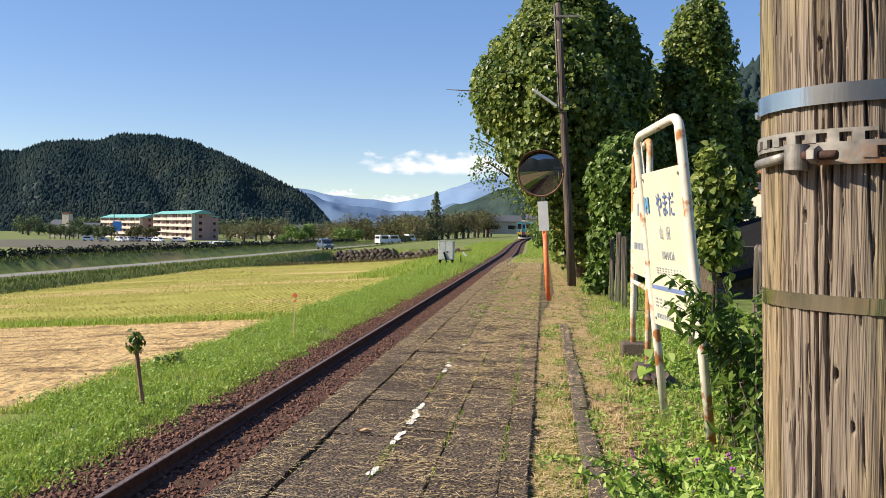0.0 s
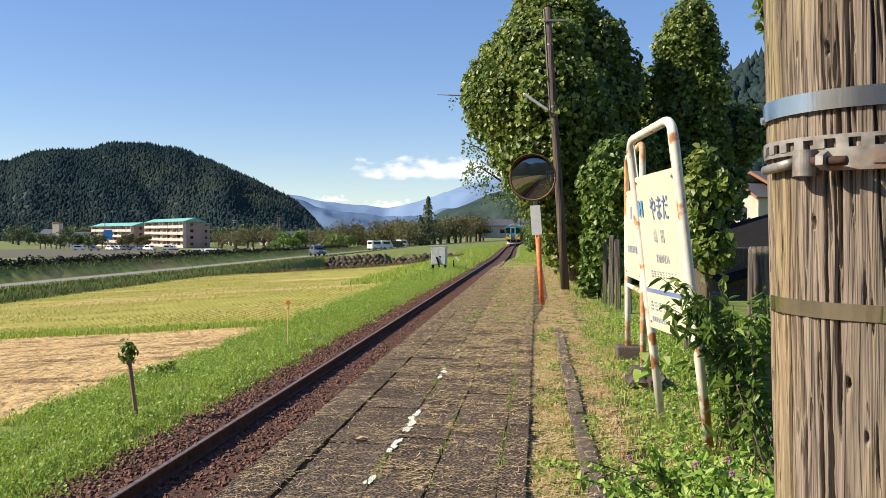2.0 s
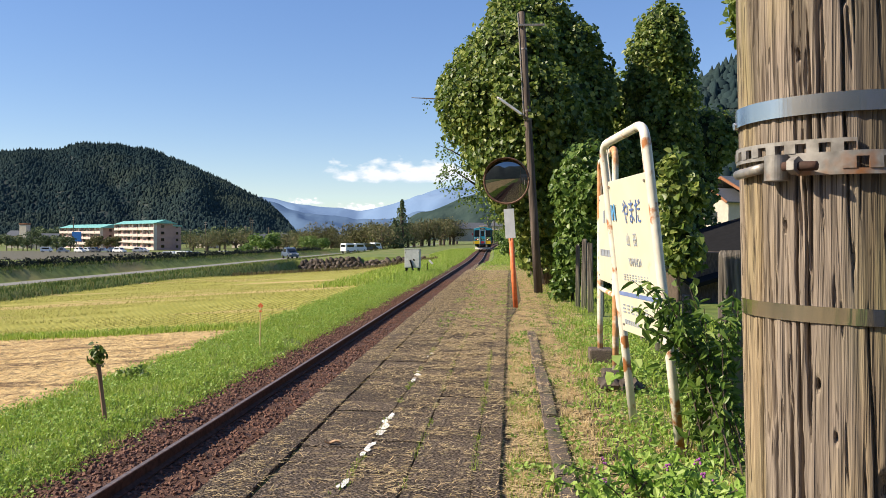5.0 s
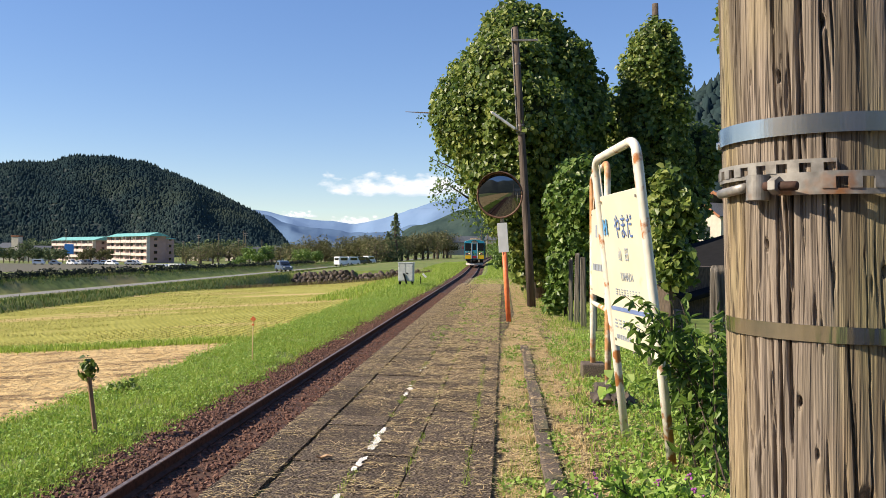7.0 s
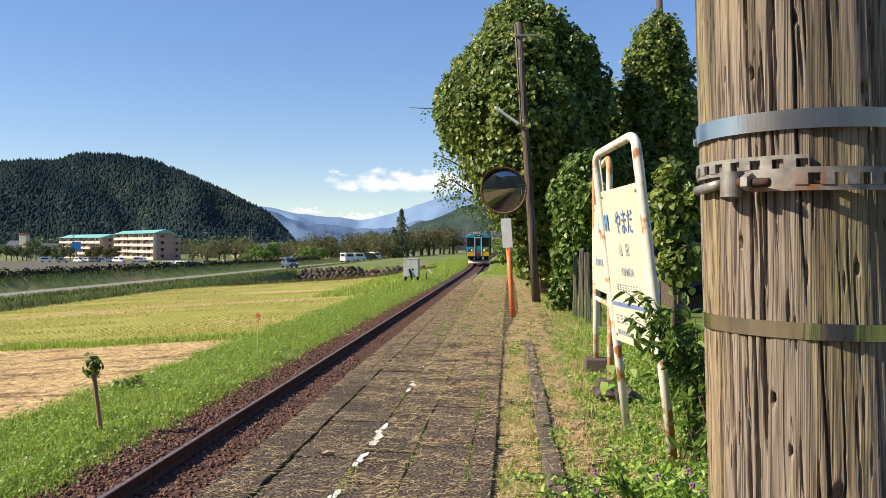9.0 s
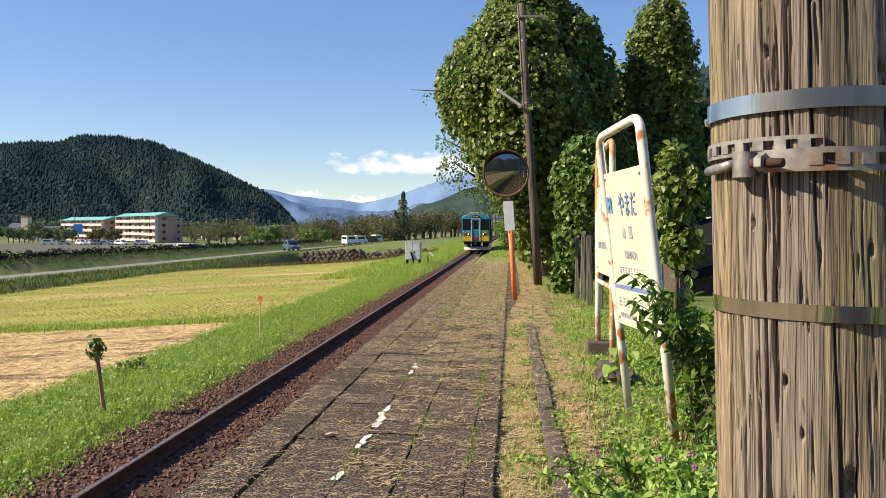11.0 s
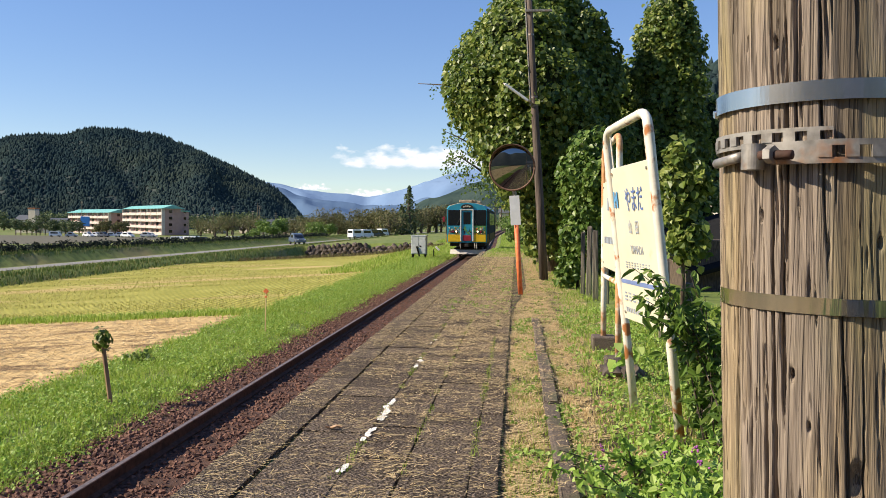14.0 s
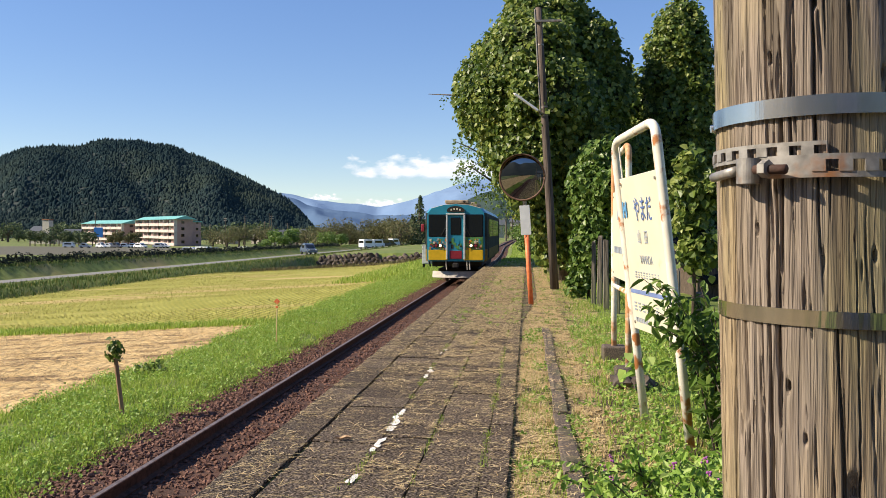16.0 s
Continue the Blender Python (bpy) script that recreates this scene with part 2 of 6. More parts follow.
def sweep(path, radius, n=10):
    """Vertices and faces of a tube along a path of points; radius may vary by point."""
    pts = [Vector(p) for p in path]
    rs = radius if isinstance(radius, (list, tuple)) else [radius] * len(pts)
    vs, fs = [], []
    side = None
    for i, p in enumerate(pts):
        d = (pts[min(i + 1, len(pts) - 1)] - pts[max(i - 1, 0)]).normalized()
        if side is None:
            side = d.orthogonal().normalized()
        side = (side - d * side.dot(d)).normalized()
        other = d.cross(side)
        for k in range(n):
            a = 2 * math.pi * k / n
            vs.append(p + (side * math.cos(a) + other * math.sin(a)) * rs[i])
    for i in range(len(pts) - 1):
        for k in range(n):
            fs.append((i * n + k, i * n + (k + 1) % n, (i + 1) * n + (k + 1) % n, (i + 1) * n + k))
    fs.append(tuple(range(n))[::-1])
    fs.append(tuple((len(pts) - 1) * n + k for k in range(n)))
    return vs, fs


def lerp(x, xs, ys):
    return float(np.interp(x, xs, ys))


def smooth01(t):
    t = min(1.0, max(0.0, t))
    return t * t * (3 - 2 * t)


# ---- the lie of the land ----
RAIL_Z = -0.76


def track_x(y):
    """Centre line of the single track: straight by the platform, then a weak bend out and back."""
    return -3.17 - 0.95 * smooth01((y - 66) / 70) + 0.00022 * max(0.0, y - 125) ** 2


def track_z(y):
    return RAIL_Z + 0.0080 * max(0.0, y - 150)


def road_z(y):
    return -1.75 - 0.003 * (y - 50)


def land(x, y):
    """Height of the ground sheet."""
    xc = track_x(y)
    s = x - xc
    bed = track_z(y) - 0.17
    nz = 0.05 * noise.noise((x * 0.35, y * 0.35, 0.0))
    if s > 1.36:
        top = -0.05 - 0.55 * smooth01((y - 46) / 18)
        top += track_z(y) - RAIL_Z
        z = top + (0.04 * noise.noise((x * 0.8, y * 0.8, 3)) if s > 4.2 else 0)
        if s < 1.46 and y < 60:
            return bed + (z - bed) * (s - 1.36) / 0.1
        if s > 14:
            z += min(6.0, (s - 14) * 0.07)
        return z
    if s > -1.5:
        return bed - 0.08
    if s > -3.9:
        w = smooth01((-1.5 - s) / 0.6)
        return bed - 0.04 * (1 - w) + w * (0.02 + nz) - 0.03 * (-1.3 - s)
    verge = bed + 0.02 - 0.078
    u = -s - 3.9
    fz = verge - 0.06 * min(u, 22.0) + 0.3 * nz
    fz = min(fz, -0.75 + 0.06 * min(u, 4)) if y < 60 else fz
    fz -= 1.1 * smooth01((y - 60) / 40) * min(1.0, u / 8)
    if y > 104:
        fz += smooth01((y - 104) / 1.2) * 2.0
        fz = min(fz, -1.05 - 0.034 * min(u, 26))
    if x > -27.5:
        return fz
    rz = road_z(min(y, 240))
    if x > -30:
        return fz + (rz - fz) * smooth01((-27.5 - x) / 1.0)
    if x > -34:
        return rz
    up = -1.0 - 0.006 * max(0, y - 60)
    if y > 190:
        up = rz
    if x > -36.2:
        return rz + (up - rz) * smooth01((-34.3 - x) / 0.7)
    if x > -48:
        return up + nz
    low = -3.2 - 0.010 * min(max(0.0, y - 120), 300)
    return up + (low - up) * smooth01((-48 - x) / 6)


def spread(breaks):
    out = []
    for a, b, step in breaks:
        out += list(np.arange(a, b, step))
    return out + [breaks[-1][1]]


def build_ground():
    xs = spread([(-4000, -400, 400), (-400, -60, 20), (-60, -26, 0.7), (-26, -8, 0.9), (-8, -1, 0.22), (-1, 6, 0.5), (6, 30, 2), (30, 400, 40), (400, 4000, 600)])
    ys = spread([(-200, -10, 30), (-10, 30, 0.9), (30, 100, 2.0), (100, 112, 0.6), (112, 330, 5), (330, 900, 60), (900, 4600, 600)])
    vs = [(x, y, land(x, y) if y < 900 else -5.0) for y in ys for x in xs]
    w = len(xs)
    fs, idx = [], []
    for j in range(len(ys) - 1):
        for i in range(w - 1):
            fs.append((j * w + i, j * w + i + 1, (j + 1) * w + i + 1, (j + 1) * w + i))
            cx, cy = (xs[i] + xs[i + 1]) / 2, (ys[j] + ys[j + 1]) / 2
            s = cx - track_x(cy)
            k = 0
            if s > 1.3 and (cx < 9 and cy < 1.5 or cx < 1.1 + 0.3 * noise.noise((0, cy * 0.7, 0))) and cy < 36 + 7 * noise.noise((cx * 0.5, cy * 0.2, 2)):
                k = 1
            elif s < -3.9 and cx > -27.5 and cy < 104:
                k = 2
            idx.append(k)
    grass = surface("meadow_ground", (0.085, 0.12, 0.024), (0.18, 0.22, 0.05), 1.2, (0.24, 0.20, 0.08), 0.12, bump=0.7, dist=0.06, lo2=0.5, hi2=0.72)
    return tagged(obj("ground", vs, fs, [grass, M["straw_soil"], field_material()], smooth=True, idx=idx),
                  "grassy valley floor with straw-strewn platform soil and paddies", "ground", kind="structure")


def field_material():
    """Cut paddies: straw-coloured strip near, yellow-green stubble rows further on, greener ridges between."""
    m, n, l, b = nodes("cut_rice_paddy", 0.9, 0, 0.15)
    tc = n.new("ShaderNodeTexCoord")
    sep = n.new("ShaderNodeSeparateXYZ")
    l.new(tc.outputs["Object"], sep.inputs[0])
    straw = mixed(n, l, (0.42, 0.285, 0.125), (0.58, 0.415, 0.20), noised(n, l, 2.2, detail=8))
    straw = mixed(n, l, straw, (0.20, 0.13, 0.065), noised(n, l, 1.4, 0.52, 0.66, 8, (0.5, 1.8, 1)))
    stub = mixed(n, l, (0.33, 0.305, 0.06), (0.47, 0.42, 0.11), noised(n, l, 0.6, detail=8))
    wav = n.new("ShaderNodeTexWave")
    wav.wave_type, wav.bands_direction = "BANDS", "X"
    wav.inputs["Scale"].default_value, wav.inputs["Distortion"].default_value = 1.05, 1.2
    l.new(tc.outputs["Object"], wav.inputs[0])
    stub = mixed(n, l, stub, (0.25, 0.25, 0.05), wav.outputs[0])
    stub = mixed(n, l, stub, (0.48, 0.36, 0.15), noised(n, l, 0.14, 0.56, 0.64, 3, (0.5, 2.4, 1)))
    edge = n.new("ShaderNodeMapRange")
    edge.inputs[1].default_value, edge.inputs[2].default_value = 21.4, 22.2
    wob = n.new("ShaderNodeMath")
    wob.operation = "ADD"
    l.new(sep.outputs[1], wob.inputs[0])
    l.new(noised(n, l, 0.9, 0.2, 0.8), wob.inputs[1])
    l.new(wob.outputs[0], edge.inputs[0])
    col = mixed(n, l, straw, stub, edge.outputs[0])
    l.new(col, b.inputs["Base Color"])
    bumped(n, l, b, noised(n, l, 5, detail=8), 0.9, 0.06)
    return m


ground = build_ground()


# ---- platform ----
def build_platform():
    bm = bmesh.new()
    add_box(bm, (-1.80, 21.5, -0.53), (0.22, 49, 0.92), 0.01)
    p = part("platform", bm, M["kerb"])
    return tagged(p, "low weathered concrete platform edge beside the track", "platform", kind="structure")


platform = build_platform()

# ---- track ----
def build_track():
    ys = list(np.arange(-6, 80, 2.0)) + list(np.arange(80, 420, 4.0))
    # ballast bed
    vs, fs = [], []
    prof = [(-1.75, -0.235), (-1.45, -0.20), (-0.9, -0.17), (-0.6, -0.165), (0.0, -0.168), (0.6, -0.165), (1.34, -0.17)]
    for y in ys:
        for dx, dz in prof:
            vs.append((track_x(y) + dx, y, track_z(y) + dz))
    w = len(prof)
    for j in range(len(ys) - 1):
        for i in range(w - 1):
            fs.append((j * w + i, j * w + i + 1, (j + 1) * w + i + 1, (j + 1) * w + i))
    bed = tagged(obj("track_bed", vs, fs, M["ballast"]), "bed of rust-brown crushed ballast under the rails", "ballast", kind="structure")
    prof = [(-0.064, -0.156), (0.064, -0.156), (0.064, -0.14), (0.01, -0.12), (0.009, -0.045), (0.034, -0.034), (0.034, -0.004), (0.024, 0.0), (-0.024, 0.0), (-0.033, -0.004), (-0.033, -0.032), (-0.009, -0.045), (-0.01, -0.115), (-0.064, -0.135)]
    for side in (-0.565, 0.565):
        vs, fs, idx = [], [], []
        for y in ys:
            for dx, dz in prof:
                vs.append((track_x(y) + side + dx, y, track_z(y) + dz))
        w = len(prof)
        for j in range(len(ys) - 1):
            for i in range(w):
                fs.append((j * w + i, j * w + (i + 1) % w, (j + 1) * w + (i + 1) % w, (j + 1) * w + i))
                idx.append(1 if i == 7 else 0)
        tagged(obj("rail", vs, fs, [M["rail"], M["railhead"]], idx=idx), "rusty steel rail with a worn running surface", "rail", "rails", "structure")
    me = None
    for k in range(162):
        y = -7.0 + k * 0.68
        if me is None:
            ob = part("sleeper", box((0, 0, 0), (2.05, 0.2, 0.14), 0.012), M["sleeper"])
            me = ob.data
        else:
            ob = new("sleeper", me)
        ob.location = (track_x(y), y, track_z(y) - 0.226 + random.uniform(-0.012, 0.003))
        ob.rotation_euler.z = random.uniform(-0.012, 0.012)
        ob.parent = bed
    return bed


track_bed = build_track()


# ---- hills ----
def ridge(name, px, top, d_top, d_base, mat, label, trees=0, tree_h=13):
    """A hill whose crest stands d_top away; px and top give its bearing and height there in thousandths of the distance."""
    n = 90
    u = np.linspace(px[0], px[-1], n)
    h = np.interp(u, px, top)
    h = np.convolve(np.pad(h, 2, mode="edge"), [0.1, 0.2, 0.4, 0.2, 0.1], "valid")
    h = h + np.array([0.0022 * noise.noise((q * 30, 1.0, d_top)) + 0.0012 * noise.noise((q * 80, 4.0, d_top)) for q in u])
    rows = 14
    vs, fs = [], []
    for j in range(rows + 4):
        f = j / rows
        d = d_base + (d_top - d_base) * f
        for i in range(n):
            k = smooth01(min(f, 1)) if f <= 1 else 1 - (f - 1) * 1.5
            z = -8 + (h[i] * d_top + 8 + 1.6) * k
            z += (noise.noise((u[i] * 11, f * 2.6, 2)) + 0.5 * noise.noise((u[i] * 26, f * 5, 6))) * d_top * 0.02 * math.sin(math.pi * min(1, f))
            vs.append((u[i] * d, d, z))
    for j in range(rows + 3):
        for i in range(n - 1):
            fs.append((j * n + i, j * n + i + 1, (j + 1) * n + i + 1, (j + 1) * n + i))
    ob = tagged(obj(name, vs, fs, mat, smooth=True), label, "hill", kind="structure")
    if trees:
        tv, tf = [], []
        rnd = random.Random(5)
        for _ in range(trees):
            i, f = rnd.random() * (n - 1.01), rnd.random() ** 0.8 * rows * 1.06
            a, b = int(i), int(f)
            p0, p1, p2 = Vector(vs[b * n + a]), Vector(vs[b * n + a + 1]), Vector(vs[(b + 1) * n + a])
            p = p0 + (p1 - p0) * (i - a) + (p2 - p0) * (f - b)
            hh, r = tree_h * rnd.uniform(0.6, 1.15), tree_h * rnd.uniform(0.22, 0.42)
            o = len(tv)
            round_ = rnd.random() < 0.8
            lv = ((0.1, 1.0), (0.72, 0.8)) if round_ else ((0.0, 1.0), (0.6, 0.45))
            if round_:
                hh *= 0.55
            for zf, rf in lv:
                for q in range(5):
                    an = q * 1.2566 + rnd.random()
                    tv.append((p.x + math.cos(an) * r * rf, p.y + math.sin(an) * r * rf, p.z - 1 + hh * zf))
            tv.append((p.x, p.y, p.z - 1 + hh))
            for q in range(5):
                q2 = (q + 1) % 5
                tf += [(o + q, o + q2, o + 5 + q2, o + 5 + q), (o + 5 + q, o + 5 + q2, o + 10)]
        tagged(obj(name + "_forest", tv, tf, M["hillwood"], smooth=True), "dense dark mixed forest covering the hillside", "forest", kind="stuff")
    return ob


def pxs(*v):
    return [(p - 920) / 1414 for p in v]


def hts(*v):
    return [(416 - p) / 1414 for p in v]


forest_floor = surface("forest_floor", (0.022, 0.034, 0.034), (0.036, 0.05, 0.045), 0.05, bump=0.4, dist=1)


# Aerial haze is painted into these base colours; no air is rendered.
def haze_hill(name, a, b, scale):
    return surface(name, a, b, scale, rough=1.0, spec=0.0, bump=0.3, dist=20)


ridge("hill_west", pxs(-320, -200, -72, -50, 12, 80, 110, 136, 177, 217, 258, 316, 374, 417, 446, 474, 503, 524, 535),
      hts(298, 290, 290, 276, 267, 268, 258, 256, 264, 265, 265, 288, 309, 327, 343, 356, 374, 399, 423), 900, 560, forest_floor,
      "steep dark forested hill across the valley", 27000, 6.2)
# The spur's dull blue-green carries haze painted into the colour.
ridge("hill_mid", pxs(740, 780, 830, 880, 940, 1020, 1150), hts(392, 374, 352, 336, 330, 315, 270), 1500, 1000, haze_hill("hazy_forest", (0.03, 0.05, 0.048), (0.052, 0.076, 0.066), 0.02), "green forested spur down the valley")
ridge("hill_east", pxs(1150, 1190, 1230, 1290, 1330, 1400, 1500, 1900), hts(260, 215, 168, 140, 124, 95, 60, 0), 420, 200, forest_floor, "wooded hillside behind the houses", 5000, 8)
# The blue of both ranges is haze put into their colour.
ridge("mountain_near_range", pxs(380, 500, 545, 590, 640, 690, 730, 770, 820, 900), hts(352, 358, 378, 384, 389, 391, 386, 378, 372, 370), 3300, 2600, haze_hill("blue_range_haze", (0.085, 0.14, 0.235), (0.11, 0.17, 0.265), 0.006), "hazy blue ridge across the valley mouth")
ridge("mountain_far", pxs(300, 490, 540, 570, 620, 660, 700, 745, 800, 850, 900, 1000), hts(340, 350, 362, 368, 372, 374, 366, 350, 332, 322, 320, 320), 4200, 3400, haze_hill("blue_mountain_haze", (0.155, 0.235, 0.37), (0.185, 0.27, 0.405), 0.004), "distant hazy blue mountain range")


# ---- the near pole ----
def near_pole():
    base = thing("utility_pole", pose(0, 0, 0), "thick cracked timber utility pole with steel bands", "pole")
    cx, cy, r0 = POLE
    ang = np.radians(np.concatenate([np.arange(160, 340, 0.44), np.arange(342, 518, 5.0)]))
    zs = np.concatenate([np.arange(-0.1, 1.1, 0.12), np.arange(1.1, 2.15, 0.0065), np.arange(2.15, 6.05, 0.2)])
    A, Z = np.meshgrid(ang, zs)
    rs = np.random.RandomState(14)
    relief = np.zeros_like(A)
    for _ in range(26):
        k = rs.randint(5, 90)
        relief += 0.0042 / k ** 0.62 * 0.4 * np.sin(k * A + rs.rand() * 6.3 + rs.uniform(0.2, 1.4) * np.sin(Z * rs.uniform(0.8, 4.0) + rs.rand() * 6))
    # drying checks: long tapered splits, and short ones between them
    for k in range(190):
        long_ = k < 52
        a0 = radians(rs.uniform(158, 342))
        zc, half = rs.uniform(1.05, 2.15), (rs.uniform(0.10, 0.42) if long_ else rs.uniform(0.012, 0.07))
        wide, deep = (rs.uniform(0.0012, 0.0034), rs.uniform(0.009, 0.018)) if long_ else (rs.uniform(0.0012, 0.0028), rs.uniform(0.004, 0.008))
        taper = np.clip(1 - np.abs((Z - zc) / half), 0, 1) ** 0.5
        mid = a0 + 0.012 * np.sin(Z * rs.uniform(4, 14) + rs.rand() * 6) + 0.004 * np.sin(Z * rs.uniform(30, 70))
        off = np.abs(A - mid) * r0 / (wide * taper + 1e-5)
        relief = np.minimum(relief, relief - deep * taper * np.clip(1.25 - off, 0, 1))
    # knot holes
    for a_, z_, w_ in ((262, 1.262, 0.013), (232, 1.40, 0.004), (276, 1.585, 0.004), (250, 1.93, 0.005), (292, 1.36, 0.005), (216, 1.62, 0.004), (284, 1.83, 0.005), (240, 1.33, 0.003), (226, 1.86, 0.004)):
        q = np.sqrt(((A - radians(a_)) * r0 / w_) ** 2 + ((Z - z_) / (w_ * 2.4)) ** 2)
        relief -= 0.016 * np.clip(1.1 - q, 0, 1)
    R = r0 - 0.0125 * (Z - 1.6) + relief
    vs = np.stack([cx + POLE_LEAN[0] * (Z - 1.6) + R * np.cos(A), cy + POLE_LEAN[1] * (Z - 1.6) + R * np.sin(A), Z], 2).reshape(-1, 3).tolist()
    n, rows = len(ang), len(zs) - 1
    fs = [(j * n + i, j * n + (i + 1) % n, (j + 1) * n + (i + 1) % n, (j + 1) * n + i) for j in range(rows) for i in range(n)]
    fs.append(tuple(rows * n + i for i in range(n)))
    obj("shaft", vs, fs, M["pole"], base, smooth=True)
    return base


POLE = (0.517, 1.245, 0.150)
POLE_LEAN = (-0.045, 0.0)
pole = near_pole()


def curved(vs, fs, r0, r1, a0, a1, z0, z1, tilt=0.0):
    """A block bent round the pole, between two angles in degrees."""
    n = max(2, int(abs(a1 - a0) / 2.5) + 1)
    o = len(vs)
    for i in range(n + 1):
        a = radians(a0 + (a1 - a0) * i / n)
        dz = tilt * math.cos(a)
        for r, z in ((r0, z0), (r1, z0), (r1, z1), (r0, z1)):
            vs.append((POLE[0] + POLE_LEAN[0] * (z - 1.6) + r * math.cos(a), POLE[1] + r * math.sin(a), z + dz))
    for i in range(n):
        for k in range(4):
            fs.append((o + i * 4 + k, o + i * 4 + (k + 1) % 4, o + i * 4 + 4 + (k + 1) % 4, o + i * 4 + 4 + k))
    fs += [(o + 3, o + 2, o + 1, o), (o + n * 4, o + n * 4 + 1, o + n * 4 + 2, o + n * 4 + 3)]


def perforated(r0, r1, a0, a1, z0, z1, step=11.5, hole=5.6, rim=0.006):
    vs, fs = [], []
    curved(vs, fs, r0, r1, a0, a1, z0, z0 + rim)
    curved(vs, fs, r0, r1, a0, a1, z1 - rim, z1)
    a = a0
    while a < a1:
        curved(vs, fs, r0, r1 + 0.0015, a, min(a1, a + step - hole), z0 + rim, z1 - rim)
        a += step
    return vs, fs


def pole_hardware():
    R = POLE[2]
    vs, fs = [], []
    curved(vs, fs, R + 0.002, R + 0.004, 0, 360, 1.776, 1.803, 0.002)
    obj("steel_band", vs, fs, M["steel"], pole, "bright stainless steel band")
    part("band_screw", cyl((POLE[0] - R * 0.99 - 0.014, POLE[1] + 0.03, 1.778), (POLE[0] - R * 0.99 + 0.002, POLE[1] + 0.03, 1.780), 0.006, n=10), M["steel"], pole)
    vs, fs = [], []
    curved(vs, fs, R + 0.003, R + 0.0045, 0, 360, 1.485, 1.508, -0.002)
    obj("steel_band", vs, fs, M["steel_dark"], pole, "shiny steel band darkened for reflected dark surroundings")
    vs, fs = [], []
    curved(vs, fs, R + 0.0045, R + 0.006, 256, 300, 1.486, 1.507, -0.002)
    obj("band_clip", vs, fs, M["steel_dark"], pole, "overlapping end of the steel band")
    obj("strap", *perforated(R + 0.002, R + 0.005, 150, 254, 1.716, 1.740, rim=0.0055), M["steel_dull"], pole, "rust-stained perforated strap")
    obj("strap", *perforated(R + 0.010, R + 0.0135, 247, 372, 1.690, 1.722, rim=0.008), M["steel_dull"], pole, "grey perforated strap")
    vs, fs = [], []
    curved(vs, fs, R + 0.008, R + 0.0115, 226, 248, 1.690, 1.721)
    obj("strap_end", vs, fs, M["steel_dull"], pole, "solid grey strap end")
    a_ear = radians(215)
    ec = (POLE[0] + (R + 0.018) * math.cos(a_ear), POLE[1] + (R + 0.018) * math.sin(a_ear))
    vs, fs, n = [], [], 28
    for i in range(n):
        a = 2 * math.pi * i / n
        for r, z in ((0.0125, 1.686), (0.0158, 1.684), (0.0158, 1.720), (0.0125, 1.718)):
            vs.append((ec[0] + r * math.cos(a), ec[1] + r * math.sin(a), z))
    for i in range(n):
        for k in range(4):
            fs.append((i * 4 + k, ((i + 1) % n) * 4 + k, ((i + 1) % n) * 4 + (k + 1) % 4, i * 4 + (k + 1) % 4))
    obj("clamp", vs, fs, M["steel_dull"], pole, "rolled steel ear of the clamp")

    def tangent(a, r, z):
        return (POLE[0] + r * math.cos(radians(a)), POLE[1] + r * math.sin(radians(a)), z)
    part("bolt", cyl(tangent(178, R + 0.012, 1.700), tangent(209, R + 0.024, 1.703), 0.0075, n=12), M["steel_dull"], pole, "thick clamp bolt", True)
    part("bolt_end", cyl(tangent(221, R + 0.028, 1.703), tangent(236, R + 0.034, 1.701), 0.0065, n=12), M["rail"], pole, "threaded bolt end", True)
    part("nut", cyl(tangent(225, R + 0.030, 1.703), tangent(228.5, R + 0.032, 1.703), 0.0125, n=6), M["steel_dull"], pole)


pole_hardware()


# ---- station name boards ----
def rounded_frame(p0, p1, top0, top1, r=0.16, k=7):
    """Path of a tube that goes up one leg, across and down the other, with rounded corners."""
    p0, p1, top0, top1 = map(Vector, (p0, p1, top0, top1))
    across, d0, d1 = (top1 - top0).normalized(), (p0 - top0).normalized(), (p1 - top1).normalized()
    path = [p0, p0.lerp(top0, 0.33), p0.lerp(top0, 0.66)]
    for t, a, b in ((top0, d0, across), (top1, -across, d1)):
        s, e = t + a * r, t + b * r
        path += [s * (1 - q) ** 2 + t * 2 * q * (1 - q) + e * q * q for q in (i / k for i in range(k + 1))]
    return path + [p1.lerp(top1, 0.66), p1.lerp(top1, 0.33), p1]


def lettering(name, body, size, mat, m, parent, label="", sx=1.0):
    cu = bpy.data.curves.new(name, "FONT")
    cu.body, cu.size, cu.align_x, cu.align_y, cu.extrude = body, size, "CENTER", "CENTER", 0.0012
    tmp = new(name, cu)
    dg = bpy.context.evaluated_depsgraph_get()
    me = bpy.data.meshes.new_from_object(tmp.evaluated_get(dg))
    bpy.data.objects.remove(tmp)
    me.materials.clear()
    me.materials.append(mat)
    me.transform(m @ Matrix.Diagonal((sx, 1, 1, 1)))
    ob = new(name, me)
    ob.parent = parent
    return tagged(ob, label) if label else ob


